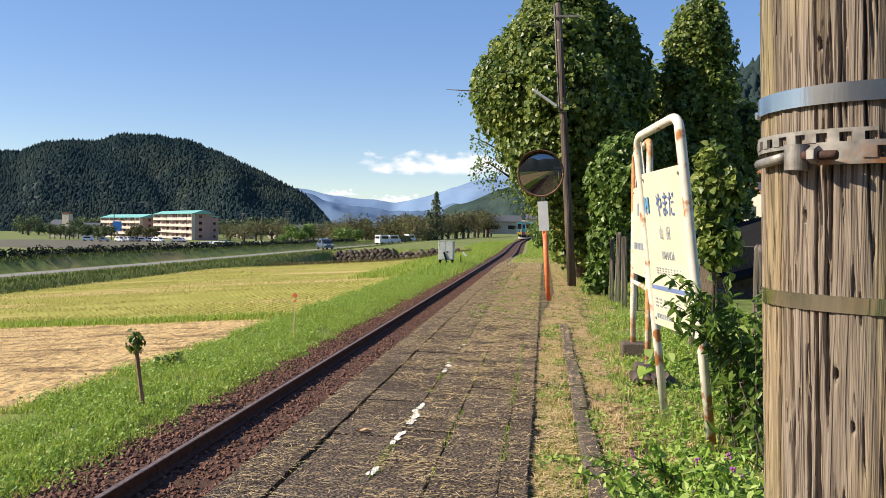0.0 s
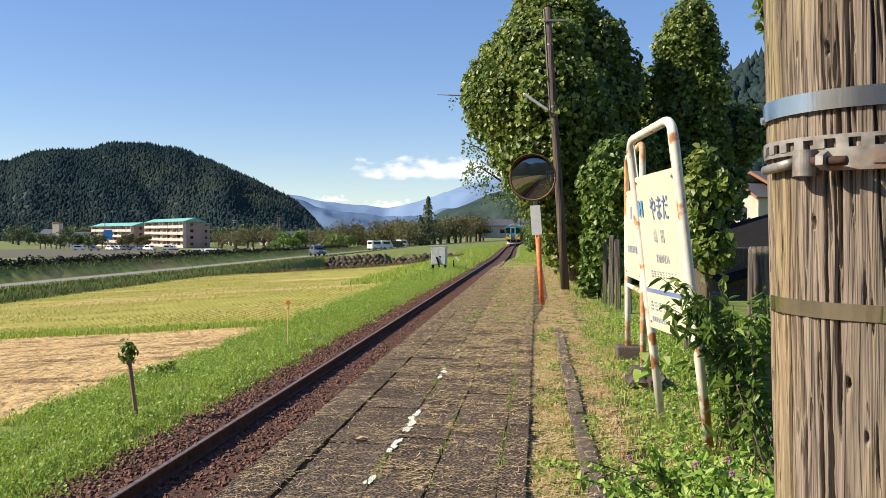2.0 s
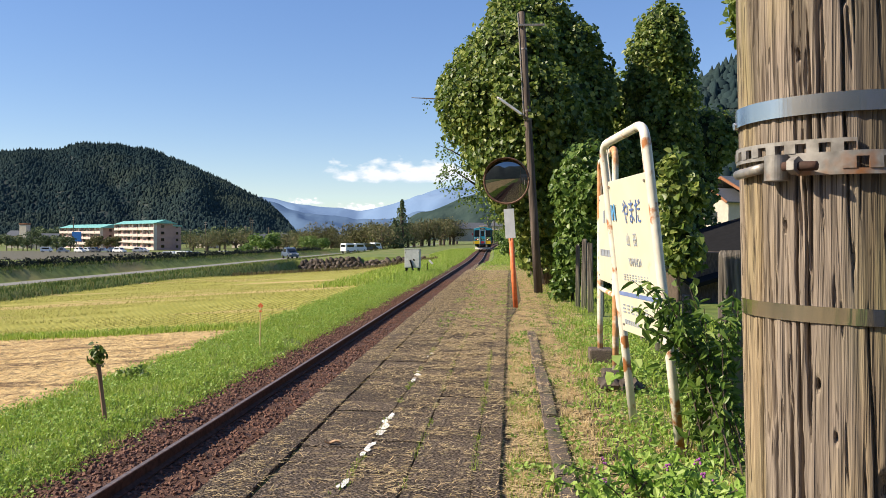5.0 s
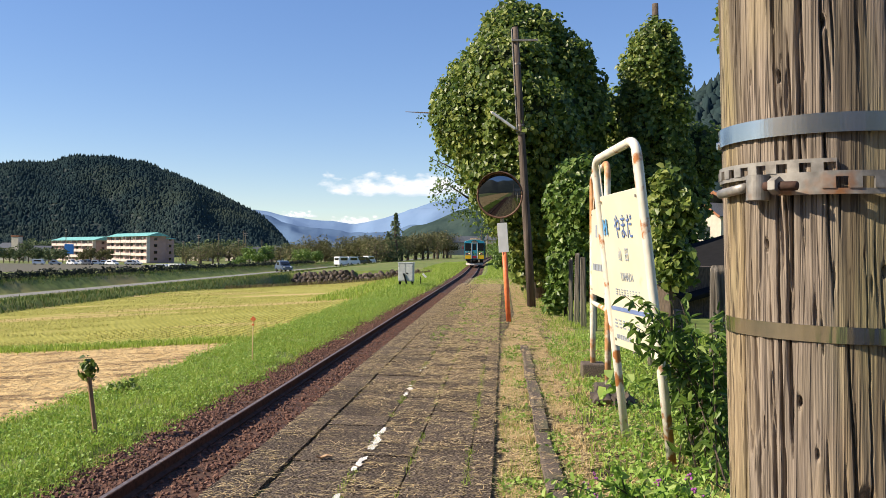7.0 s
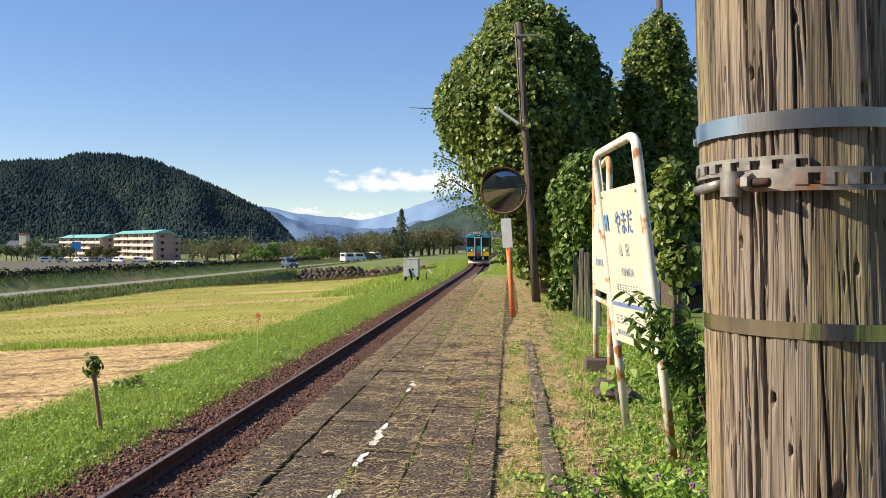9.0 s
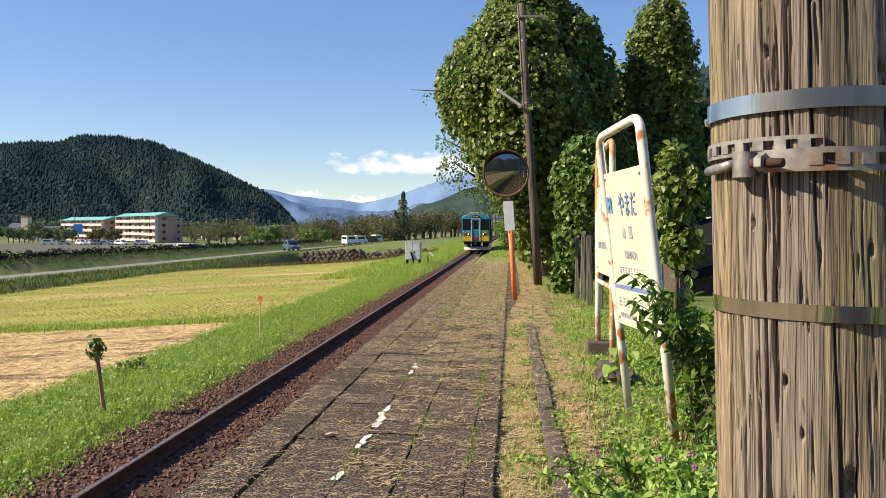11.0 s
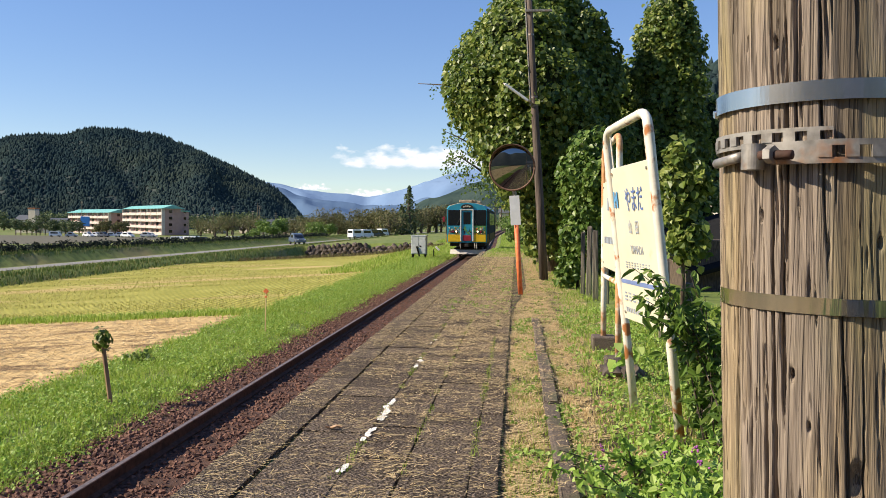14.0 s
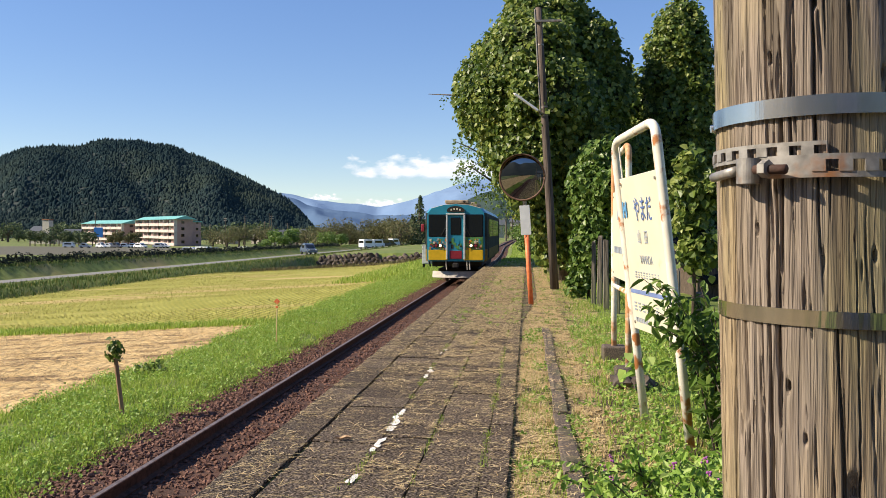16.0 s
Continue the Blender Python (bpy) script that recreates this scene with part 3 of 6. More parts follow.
def name_board(far, near, lean, top, lo, hi, label, tube_mat, leaning_feet):
    """Board between two legs of a bent tube; far and near are the feet, lean the drift of the top in x."""
    b = thing("station_sign", pose(0, 0, 0), label, "sign", "station name boards")
    f, n = Vector((*far, 0.0)), Vector((*near, 0.0))
    tf, tn = f + Vector((lean, 0, top - 0.05)), n + Vector((lean, 0, top))
    obj("frame", *sweep(rounded_frame(f - Vector((0, 0, 0.08)), n - Vector((0, 0, 0.08)), tf, tn), 0.036, 14), tube_mat, b, smooth=True)

    def at(u, z, off=0.0):
        """u from far leg (0) to near leg (1), height z, off the board to the track side."""
        k = z / top
        return f.lerp(n, u) + Vector((lean * k - off, 0, z))
    ux = (n - f).normalized()
    uz = (at(0, 1) - at(0, 0)).normalized()
    nn = ux.cross(uz)
    rot = Matrix((ux, uz, nn)).transposed().to_4x4()
    w = (n - f).length
    c = at(0.5, (lo + hi) / 2)
    part("panel", box((0, 0, 0), (w - 0.075, hi - lo, 0.012), 0.004, None), M["board"], b).matrix_basis = Matrix.Translation(c + nn * 0.012) @ rot

    def on(u, z, size=(1, 1), off=0.022):
        return Matrix.Translation(at(u, z) + nn * off) @ rot
    # hanging straps between board and top tube, and bolts
    for u in (0.1, 0.9):
        bm = cyl(at(u, hi - 0.03), at(u, top - 0.06), 0.007, n=8)
        part("strap", bm, M["tube_rusty"], b, "thin rusty hanger strap")
    for u in (0.08, 0.92):
        for z in (lo + 0.06, hi - 0.06):
            part("bolt", cyl(at(u, z) + nn * 0.015, at(u, z) + nn * 0.028, 0.012, n=8), M["steel_dull"], b)
    return b, at, nn, on, rot, w


b1, at1, nn1, on1, rot1, w1 = name_board((1.115, 7.14), (1.30, 6.06), -0.30, 2.45, 0.78, 2.09,
                                         "leaning ivory station name board on rust-streaked cream tubes", M["tube"], True)
lettering("station_name", "やまだ", 0.225, M["ink"], on1(0.57, 1.79), b1, "faded blue station name", 0.68)
for u_, c_ in ((0.42, "山"), (0.58, "田")):
    lettering("kanji", c_, 0.125, M["ink_grey"], on1(u_, 1.57), b1, "", 0.72)
lettering("station_name_latin", "YAMADA", 0.10, M["ink_grey"], on1(0.53, 1.39), b1, "", 0.78)
part("mark", box((0, 0, 0), (0.03, 0.14, 0.003)), M["mark"], b1, "light blue mark").matrix_basis = on1(0.095, 1.81)
part("mark", box((0, 0, 0), (0.03, 0.14, 0.003)), M["mark"], b1, "light blue mark").matrix_basis = on1(0.165, 1.81)
part("mark", box((0, 0, 0), (0.10, 0.03, 0.003), 0, pose(0, 0, 0, 0, 0, 35)), M["mark"], b1, "light blue mark").matrix_basis = on1(0.13, 1.82)
for i in range(9):
    for dz, hh_ in ((0.02, 0.011), (0.0, 0.008), (-0.02, 0.011)):
        part("bar", box((0, 0, 0), (0.040 - 0.008 * (i % 3), hh_, 0.003)), M["ink_grey"], b1, "small grey line of writing").matrix_basis = on1(0.24 + i * 0.066, 1.262 + dz)
part("stripe", box((0, 0, 0), (w1 - 0.10, 0.035, 0.003)), plain("faded_blue_stripe", (0.16, 0.22, 0.42), 0.5), b1, "blue stripe").matrix_basis = on1(0.5, 1.115)
for i in range(4):
    for dz in (0.03, 0.0, -0.03):
        part("bar", box((0, 0, 0), (0.07 - 0.02 * ((i + (dz > 0)) % 2), 0.014, 0.003)), M["ink_grey"], b1, "grey neighbouring station name").matrix_basis = on1(0.14 + i * 0.1, 0.985 + dz)
for i in range(3):
    for dz in (0.03, 0.0, -0.03):
        part("bar", box((0, 0, 0), (0.075 - 0.02 * ((i + (dz < 0)) % 2), 0.014, 0.003)), M["ink_grey"], b1, "grey neighbouring station name").matrix_basis = on1(0.66 + i * 0.11, 0.985 + dz)
for i in range(8):
    part("bar", box((0, 0, 0), (0.032, 0.04, 0.003)), M["ink_grey"], b1).matrix_basis = on1(0.13 + i * 0.045, 0.87)

b2, at2, nn2, on2, rot2, w2 = name_board((1.19, 10.45), (1.21, 9.1), -0.03, 2.60, 1.05, 2.12,
                                         "older ivory name board on rusted tubes with concrete feet", M["tube_rusty"], False)
part("crossbar", cyl(at2(0, 0.93), at2(1, 0.93), 0.028, n=12), M["tube_rusty"], b2, "rusty crossbar", True)
part("block", box((1.19, 10.45, 0.04), (0.30, 0.30, 0.22), 0.02), M["kerb"], b2, "crumbling concrete footing")
part("block", box((1.21, 9.1, 0.02), (0.30, 0.26, 0.16), 0.02), M["kerb"], b2, "crumbling concrete footing")
for i in range(3):
    part("bar", box((0, 0, 0), (0.12, 0.15, 0.003)), M["ink_grey"], b2).matrix_basis = on2(0.4 + i * 0.18, 1.84)
for i in range(7):
    part("bar", box((0, 0, 0), (0.09, 0.08, 0.003)), M["ink_grey"], b2).matrix_basis = on2(0.2 + i * 0.1, 1.4)


# ---- convex traffic mirror ----
def traffic_mirror():
    t = thing("traffic_mirror", pose(0.16, 18.02, 0), "round convex mirror on a leaning orange post", "mirror")
    lean = -0.075
    top = Vector((lean * 2.35, 0, 2.35))
    part("post", cyl((0, 0, -0.1), (lean * 1.62, 0, 1.62), 0.055, n=20), M["orange"], t, "faded orange post", True)
    part("post_top", cyl((lean * 1.62, 0, 1.62), (lean * 3.1, 0, 3.1), 0.045, n=16), M["steel_dull"], t, "grey upper post", True)
    c = Vector((lean * 2.82 - 0.02, -0.12, 2.82))
    part("plate", box((lean * 1.9 - 0.01, -0.065, 1.87), (0.225, 0.006, 0.66), 0.002, pose(0, 0, 0, 0, -4.3, 0)), M["white"], t, "white enamel notice plate")
    R, rad = 1.9, 0.49
    vs, fs = [], []
    rings, n = 14, 56
    for j in range(rings + 1):
        a = math.asin(rad / R) * j / rings
        for k in range(n):
            p = 2 * math.pi * k / n
            vs.append((R * math.sin(a) * math.cos(p), -R * math.cos(a) + R * math.cos(math.asin(rad / R)), R * math.sin(a) * math.sin(p)))
    for j in range(rings):
        for k in range(n):
            fs.append((j * n + k, j * n + (k + 1) % n, (j + 1) * n + (k + 1) % n, (j + 1) * n + k))
    mm, nn_, ll, bb = nodes("silvered_mirror", 0.03, 1.0, 0.5)
    bb.inputs["Base Color"].default_value = (0.20, 0.22, 0.235, 1)
    turn = pose(0, 0, 0, 5, 0, -10)
    o = obj("mirror_face", vs, fs, mm, t, "convex mirrored face", True)
    o.matrix_basis = Matrix.Translation(c) @ turn
    vs, fs = sweep([(math.cos(q * math.pi / 28) * 0.505, 0, math.sin(q * math.pi / 28) * 0.505) for q in range(57)], 0.022, 8)
    obj("rim", vs, fs, M["rim"], t, "rusty brown rim", True).matrix_basis = Matrix.Translation(c) @ turn
    bm = cyl((0, 0.005, 0), (0, 0.07, 0), 0.5, 0.34, 48)
    part("back", bm, M["rim"], t, "dished orange-brown back", True).matrix_basis = Matrix.Translation(c) @ turn
    vs, fs = [], []
    for q in range(25):
        a = math.pi * (0.08 + 0.84 * q / 24)
        ln = 0.20 * math.sin(math.pi * q / 24) ** 0.6
        vs += [(math.cos(a) * 0.515, 0.02, math.sin(a) * 0.515), (math.cos(a) * 0.515, -ln, math.sin(a) * 0.515), (math.cos(a) * 0.522, -ln, math.sin(a) * 0.522), (math.cos(a) * 0.522, 0.02, math.sin(a) * 0.522)]
    for q in range(24):
        for k in range(4):
            fs.append((q * 4 + k, q * 4 + (k + 1) % 4, q * 4 + 4 + (k + 1) % 4, q * 4 + 4 + k))
    obj("hood", vs, fs, M["rim"], t, "dark visor over the mirror", True).matrix_basis = Matrix.Translation(c) @ turn
    part("clamp", box(c + Vector((0.02, 0.1, 0)), (0.1, 0.1, 0.2), 0.01), M["steel_dull"], t)
    return t


traffic_mirror()


# ---- lamp pole ----
def lamp_pole():
    t = thing("lamp_pole", pose(0.84, 22.9, 0), "slender leaning timber pole with a tube lamp", "pole")
    dx = -0.068
    path = [(dx * z, 0, z) for z in (-0.2, 2, 4, 6, 7.95)]
    obj("shaft", *sweep(path, [0.125, 0.117, 0.108, 0.1, 0.09], 18), surface("grey_brown_pole_timber", (0.06, 0.046, 0.037), (0.155, 0.12, 0.098), 22, bump=0.6, stretch=(1, 1, 0.06)), t, smooth=True)
    a, b = Vector((dx * 5 - 0.06, -0.12, 4.95)), Vector((dx * 5 - 0.88, -0.2, 5.52))
    part("lamp_arm", cyl(a, b, 0.025, n=10), M["steel_dull"], t, "grey arm", True)
    d = (b - a)
    rot = d.to_track_quat("X", "Z").to_matrix().to_4x4()
    part("lamp", box((0, 0, 0), (0.82, 0.11, 0.07), 0.02), M["white"], t, "white tube-lamp housing").matrix_basis = Matrix.Translation(a.lerp(b, 0.55)) @ rot
    for z in (4.9, 5.15, 6.9, 7.55):
        part("band", cyl((dx * z, 0, z - 0.025), (dx * z, 0, z + 0.025), 0.122 - 0.0035 * z, n=18), M["steel_dull"], t, "steel band")
    part("crossarm", box((dx * 7.55 + 0.25, -0.11, 7.55), (0.75, 0.06, 0.06), 0.006), M["steel_dull"], t)
    part("conduit", cyl((dx * 4.9 - 0.115, -0.05, 4.9), (dx * 7.9 - 0.10, -0.05, 7.9), 0.022, n=8), M["steel_dull"], t)
    return t


lamp_pole()


# ---- railcar ----
SPEED_ROWS = [(0.0, 158.0), (3.5, 132.0), (7.0, 105.0), (9.0, 90.0), (11.5, 71.0), (13.5, 56.0), (14.5, 48.0), (16.0, 36.0)]


def car_at(y):
    a = Vector((track_x(y + 1.8), y + 1.8, track_z(y + 1.8)))
    b = Vector((track_x(y + 12.5), y + 12.5, track_z(y + 12.5)))
    d = (b - a).normalized()
    p = a - d * 1.8
    cant = radians(-0.4)
    return Matrix.Translation(p) @ Euler((math.asin(d.z), cant, math.atan2(-d.x, d.y))).to_matrix().to_4x4()


def railcar():
    car = thing("railcar", car_at(158.0), "colourful blue, green and yellow diesel railcar", "railcar")
    W, L = 1.41, 15.8
    paint = {
        "blue": plain("sky_blue_body_paint", (0.03, 0.27, 0.40), 0.35, vary=0.06),
        "yellow": plain("yellow_body_paint", (0.72, 0.45, 0.02), 0.4, vary=0.06),
        "green": plain("green_body_paint", (0.10, 0.26, 0.08), 0.4, vary=0.2),
        "grey": plain("pale_grey_door_frame", (0.52, 0.54, 0.54), 0.4),
        # Next two paints are darkened: the car's shaded flank put into colour.
        "yellow_shaded": plain("shaded_yellow_side_paint", (0.16, 0.11, 0.03), 0.75, spec=0.1, vary=0.3),
        "side": plain("shade_dark_side_paint", (0.022, 0.028, 0.028), 0.75, spec=0.1, vary=0.5, scale=3.0),
        "orange": plain("orange_mural_paint", (0.62, 0.20, 0.05), 0.5),
        "leaf": plain("leaf_green_mural_paint", (0.22, 0.38, 0.08), 0.5),
        "roof": plain("brownish_roof_paint", (0.36, 0.29, 0.20), 0.8, vary=0.3),
        "under": plain("black_underframe", (0.025, 0.022, 0.02), 0.8),
        "skirt": plain("dusty_grey_skirt", (0.42, 0.38, 0.33), 0.7),
        "red": plain("red_plate_paint", (0.28, 0.02, 0.035), 0.5),
        "cream": plain("cream_picture_paint", (0.70, 0.62, 0.45), 0.5),
    }
    # body shell: cross-section swept along the car, banded by colour
    prof = [(-W + 0.04, 1.0), (-W, 1.12), (-W, 1.55), (-W, 2.05), (-W, 3.0), (-W + 0.04, 3.2), (-W + 0.22, 3.42), (-0.6, 3.58), (0.0, 3.63)]
    prof = prof + [(-x, z) for x, z in prof[-2::-1]]
    bands = ["yellow_shaded", "yellow_shaded", "side", "side", "side", "blue", "roof", "roof"]
    bands = bands + bands[::-1]
    names = ["yellow_shaded", "side", "blue", "roof", "under"]
    n = len(prof)
    stations = [(0.10, 0.93), (0.32, 1.0), (L - 0.3, 1.0), (L, 0.95)]
    vs, fs, idx = [], [], []
    for y, k in stations:
        for x, z in prof:
            vs.append((x * k, y, z if z < 3.3 else 3.3 + (z - 3.3) * k))
    for j in range(len(stations) - 1):
        for i in range(n - 1):
            fs.append((j * n + i, j * n + i + 1, (j + 1) * n + i + 1, (j + 1) * n + i))
            idx.append(names.index(bands[i]))
        fs.append((j * n + n - 1, j * n, (j + 1) * n, (j + 1) * n + n - 1))
        idx.append(0)
    fs += [tuple(range(n))[::-1], tuple(len(vs) - n + i for i in range(n))]
    idx += [2, 2]
    obj("body", vs, fs, [paint[k] for k in names], car, "body with sky blue eaves and sides darkened for shade", idx=idx)
    # front face in panels, proud of the shell
    fx = W * 0.93
    part("front_apron", box((-0.80, 0.075, 1.29), (0.88, 0.05, 0.48), 0.02), paint["yellow"], car, "yellow lower front panel")
    part("front_apron", box((0.80, 0.075, 1.29), (0.88, 0.05, 0.48), 0.02), paint["yellow"], car, "yellow lower front panel")
    for sx in (-1, 1):
        part("front_mural", box((sx * 0.80, 0.078, 1.82), (0.88, 0.045, 0.58), 0.01), paint["blue" if sx < 0 else "green"], car, "painted landscape on the front panel")
        rr = random.Random(4 + sx)
        for _ in range(60):
            part("mural_patch", box((sx * 0.8 + rr.uniform(-0.38, 0.38), 0.054 - 0.0003 * _, 1.56 + rr.random() * 0.46), (rr.uniform(0.03, 0.12), 0.006, rr.uniform(0.03, 0.10)), 0.0, pose(0, 0, 0, 0, rr.uniform(0, 90), 0)), paint[rr.choice(["leaf", "leaf", "green", "orange", "orange", "red", "cream", "yellow", "blue", "skirt"])], car)
        w = part("windscreen", box((sx * 0.805, 0.07, 2.62), (0.87, 0.05, 1.02), 0.03), M["glass"], car, "dark windscreen")
        part("wiper", cyl((sx * 0.66, 0.035, 2.16), (sx * 0.45, 0.03, 2.58), 0.012, n=6), paint["under"], w)
        hl = part("headlight_housing", box((sx * 0.80, 0.055, 1.72), (0.44, 0.07, 0.17), 0.02), paint["under"], car, "black lamp housing")
        lm, ln, ll, lb = nodes("warm_headlamp_glass", 0.2)
        lb.inputs["Base Color"].default_value = (0.9, 0.85, 0.7, 1)
        lb.inputs["Emission Color"].default_value = (1, 0.74, 0.36, 1)
        lb.inputs["Emission Strength"].default_value = 1.3
        part("headlight", cyl((sx * 0.70, 0.035, 1.72), (sx * 0.70, 0.012, 1.72), 0.065, n=16), lm, hl, "lit round headlight")
        part("tail_light", cyl((sx * 0.90, 0.035, 1.72), (sx * 0.90, 0.012, 1.72), 0.055, n=16), paint["red"], hl, "red tail light")
    part("door_frame", box((-0.40, 0.05, 2.13), (0.08, 0.09, 2.08), 0.02), paint["grey"], car)
    part("door_frame", box((0.40, 0.05, 2.13), (0.08, 0.09, 2.08), 0.02), paint["grey"], car)
    part("door_frame", box((0, 0.05, 3.14), (0.88, 0.09, 0.08), 0.02), paint["grey"], car)
    door = part("front_door", box((0, 0.085, 2.1), (0.72, 0.05, 1.98), 0.015), paint["blue"], car, "gangway door with a dark window")
    part("door_window", box((0, 0.058, 2.60), (0.46, 0.02, 0.78), 0.02), M["glass"], door)
    part("door_plate", box((0, 0.055, 1.30), (0.56, 0.02, 0.36), 0.01), paint["red"], door, "dark red door plate")
    rr = random.Random(9)
    for _ in range(16):
        part("mural_patch", box((rr.uniform(-0.27, 0.27), 0.056 - 0.0004 * _, rr.uniform(1.55, 2.1)), (rr.uniform(0.05, 0.12), 0.006, rr.uniform(0.08, 0.2)), 0.0), paint[rr.choice(["green", "cream", "under", "blue"])], door)
    bm = cyl((0, 0.085, 3.30), (0, 0.035, 3.30), 0.26, n=28)
    for v in bm.verts:
        v.co.x *= 1.55
        v.co.z = 3.30 + max(-0.07, (v.co.z - 3.30) * 0.8)
    part("headboard", bm, paint["under"], car, "dark carved arched train headboard")
    for i in range(4):
        part("bar", box((-0.2 + i * 0.13, 0.031, 3.34 + 0.04 * (i in (1, 2))), (0.07, 0.006, 0.08)), paint["cream"], car)
    # side mirror
    part("side_mirror", box((-1.52, 0.2, 2.52), (0.16, 0.06, 0.34), 0.03), paint["red"], car, "side mirror in a red frame")
    # roof gear
    part("roof_unit", box((0, 1.3, 3.72), (1.1, 1.5, 0.16), 0.04), paint["roof"], car)
    part("roof_unit", box((0, 7.0, 3.75), (1.3, 3.0, 0.24), 0.06), paint["roof"], car)
    part("horn", cyl((0.35, 0.5, 3.72), (0.35, 0.85, 3.72), 0.06, n=10), paint["under"], car)
    # side windows and doors
    for sx in (-1, 1):
        for k in range(7):
            part("side_window", box((sx * W, 3.1 + k * 1.55, 2.55), (0.03, 1.2, 0.86), 0.012), M["glass"], car)
        for y in (1.45, L - 1.4):
            sd = part("side_door", box((sx * W, y, 2.08), (0.05, 0.92, 1.9), 0.015), paint["side"], car, "folding side door in shade-darkened paint")
            part("door_window", box((sx * (W + 0.018), y, 2.6), (0.03, 0.55, 0.72), 0.01), M["glass"], sd)
    # underframe and skirt
    part("underframe", box((0, L / 2 + 0.2, 0.9), (2.3, L - 0.9, 0.3), 0.03), paint["under"], car)
    bm = bmesh.new()
    add_box(bm, (0, 0.36, 0.38), (2.3, 0.08, 0.30), 0.02)
    bmesh.ops.subdivide_edges(bm, edges=[e for e in bm.edges if abs((e.verts[0].co - e.verts[1].co).x) > 1.5], cuts=10)
    for v in bm.verts:
        v.co.y += 0.55 * (abs(v.co.x) / 1.15) ** 2 - (0.14 if v.co.z < 0.36 else 0)
    part("snow_plough", bm, paint["skirt"], car, "dusty pale curved plough plate")
    part("coupler", box((0, 0.15, 0.82), (0.26, 0.5, 0.22), 0.04), paint["under"], car)
    for x in (-0.45, 0.5, 0.62):
        part("hose", cyl((x, 0.12, 1.0), (x + 0.03, 0.1, 0.62), 0.025, n=8), paint["skirt"], car)
    part("engine_box", box((0, 7.6, 0.66), (2.2, 4.2, 0.5), 0.05), paint["under"], car)
    # bogies with turning wheelsets
    for yb in (2.7, L - 2.7):
        bg = part("bogie", box((0, yb, 0.52), (1.9, 2.6, 0.2), 0.03), paint["under"], car)
        for dy in (-0.95, 0.95):
            bm = bmesh.new()
            for sx in (-1, 1):
                add_cyl(bm, (sx * 0.5, 0, 0), (sx * 0.62, 0, 0), 0.43, n=28)
            add_cyl(bm, (-0.6, 0, 0), (0.6, 0, 0), 0.07, n=12)
            ws = part("wheelset", bm, paint["under"], bg)
            ws.location = (0, yb + dy, 0.43)
            WHEELS.append((ws, ws.location.copy()))
    return car


WHEELS = []
car = railcar()


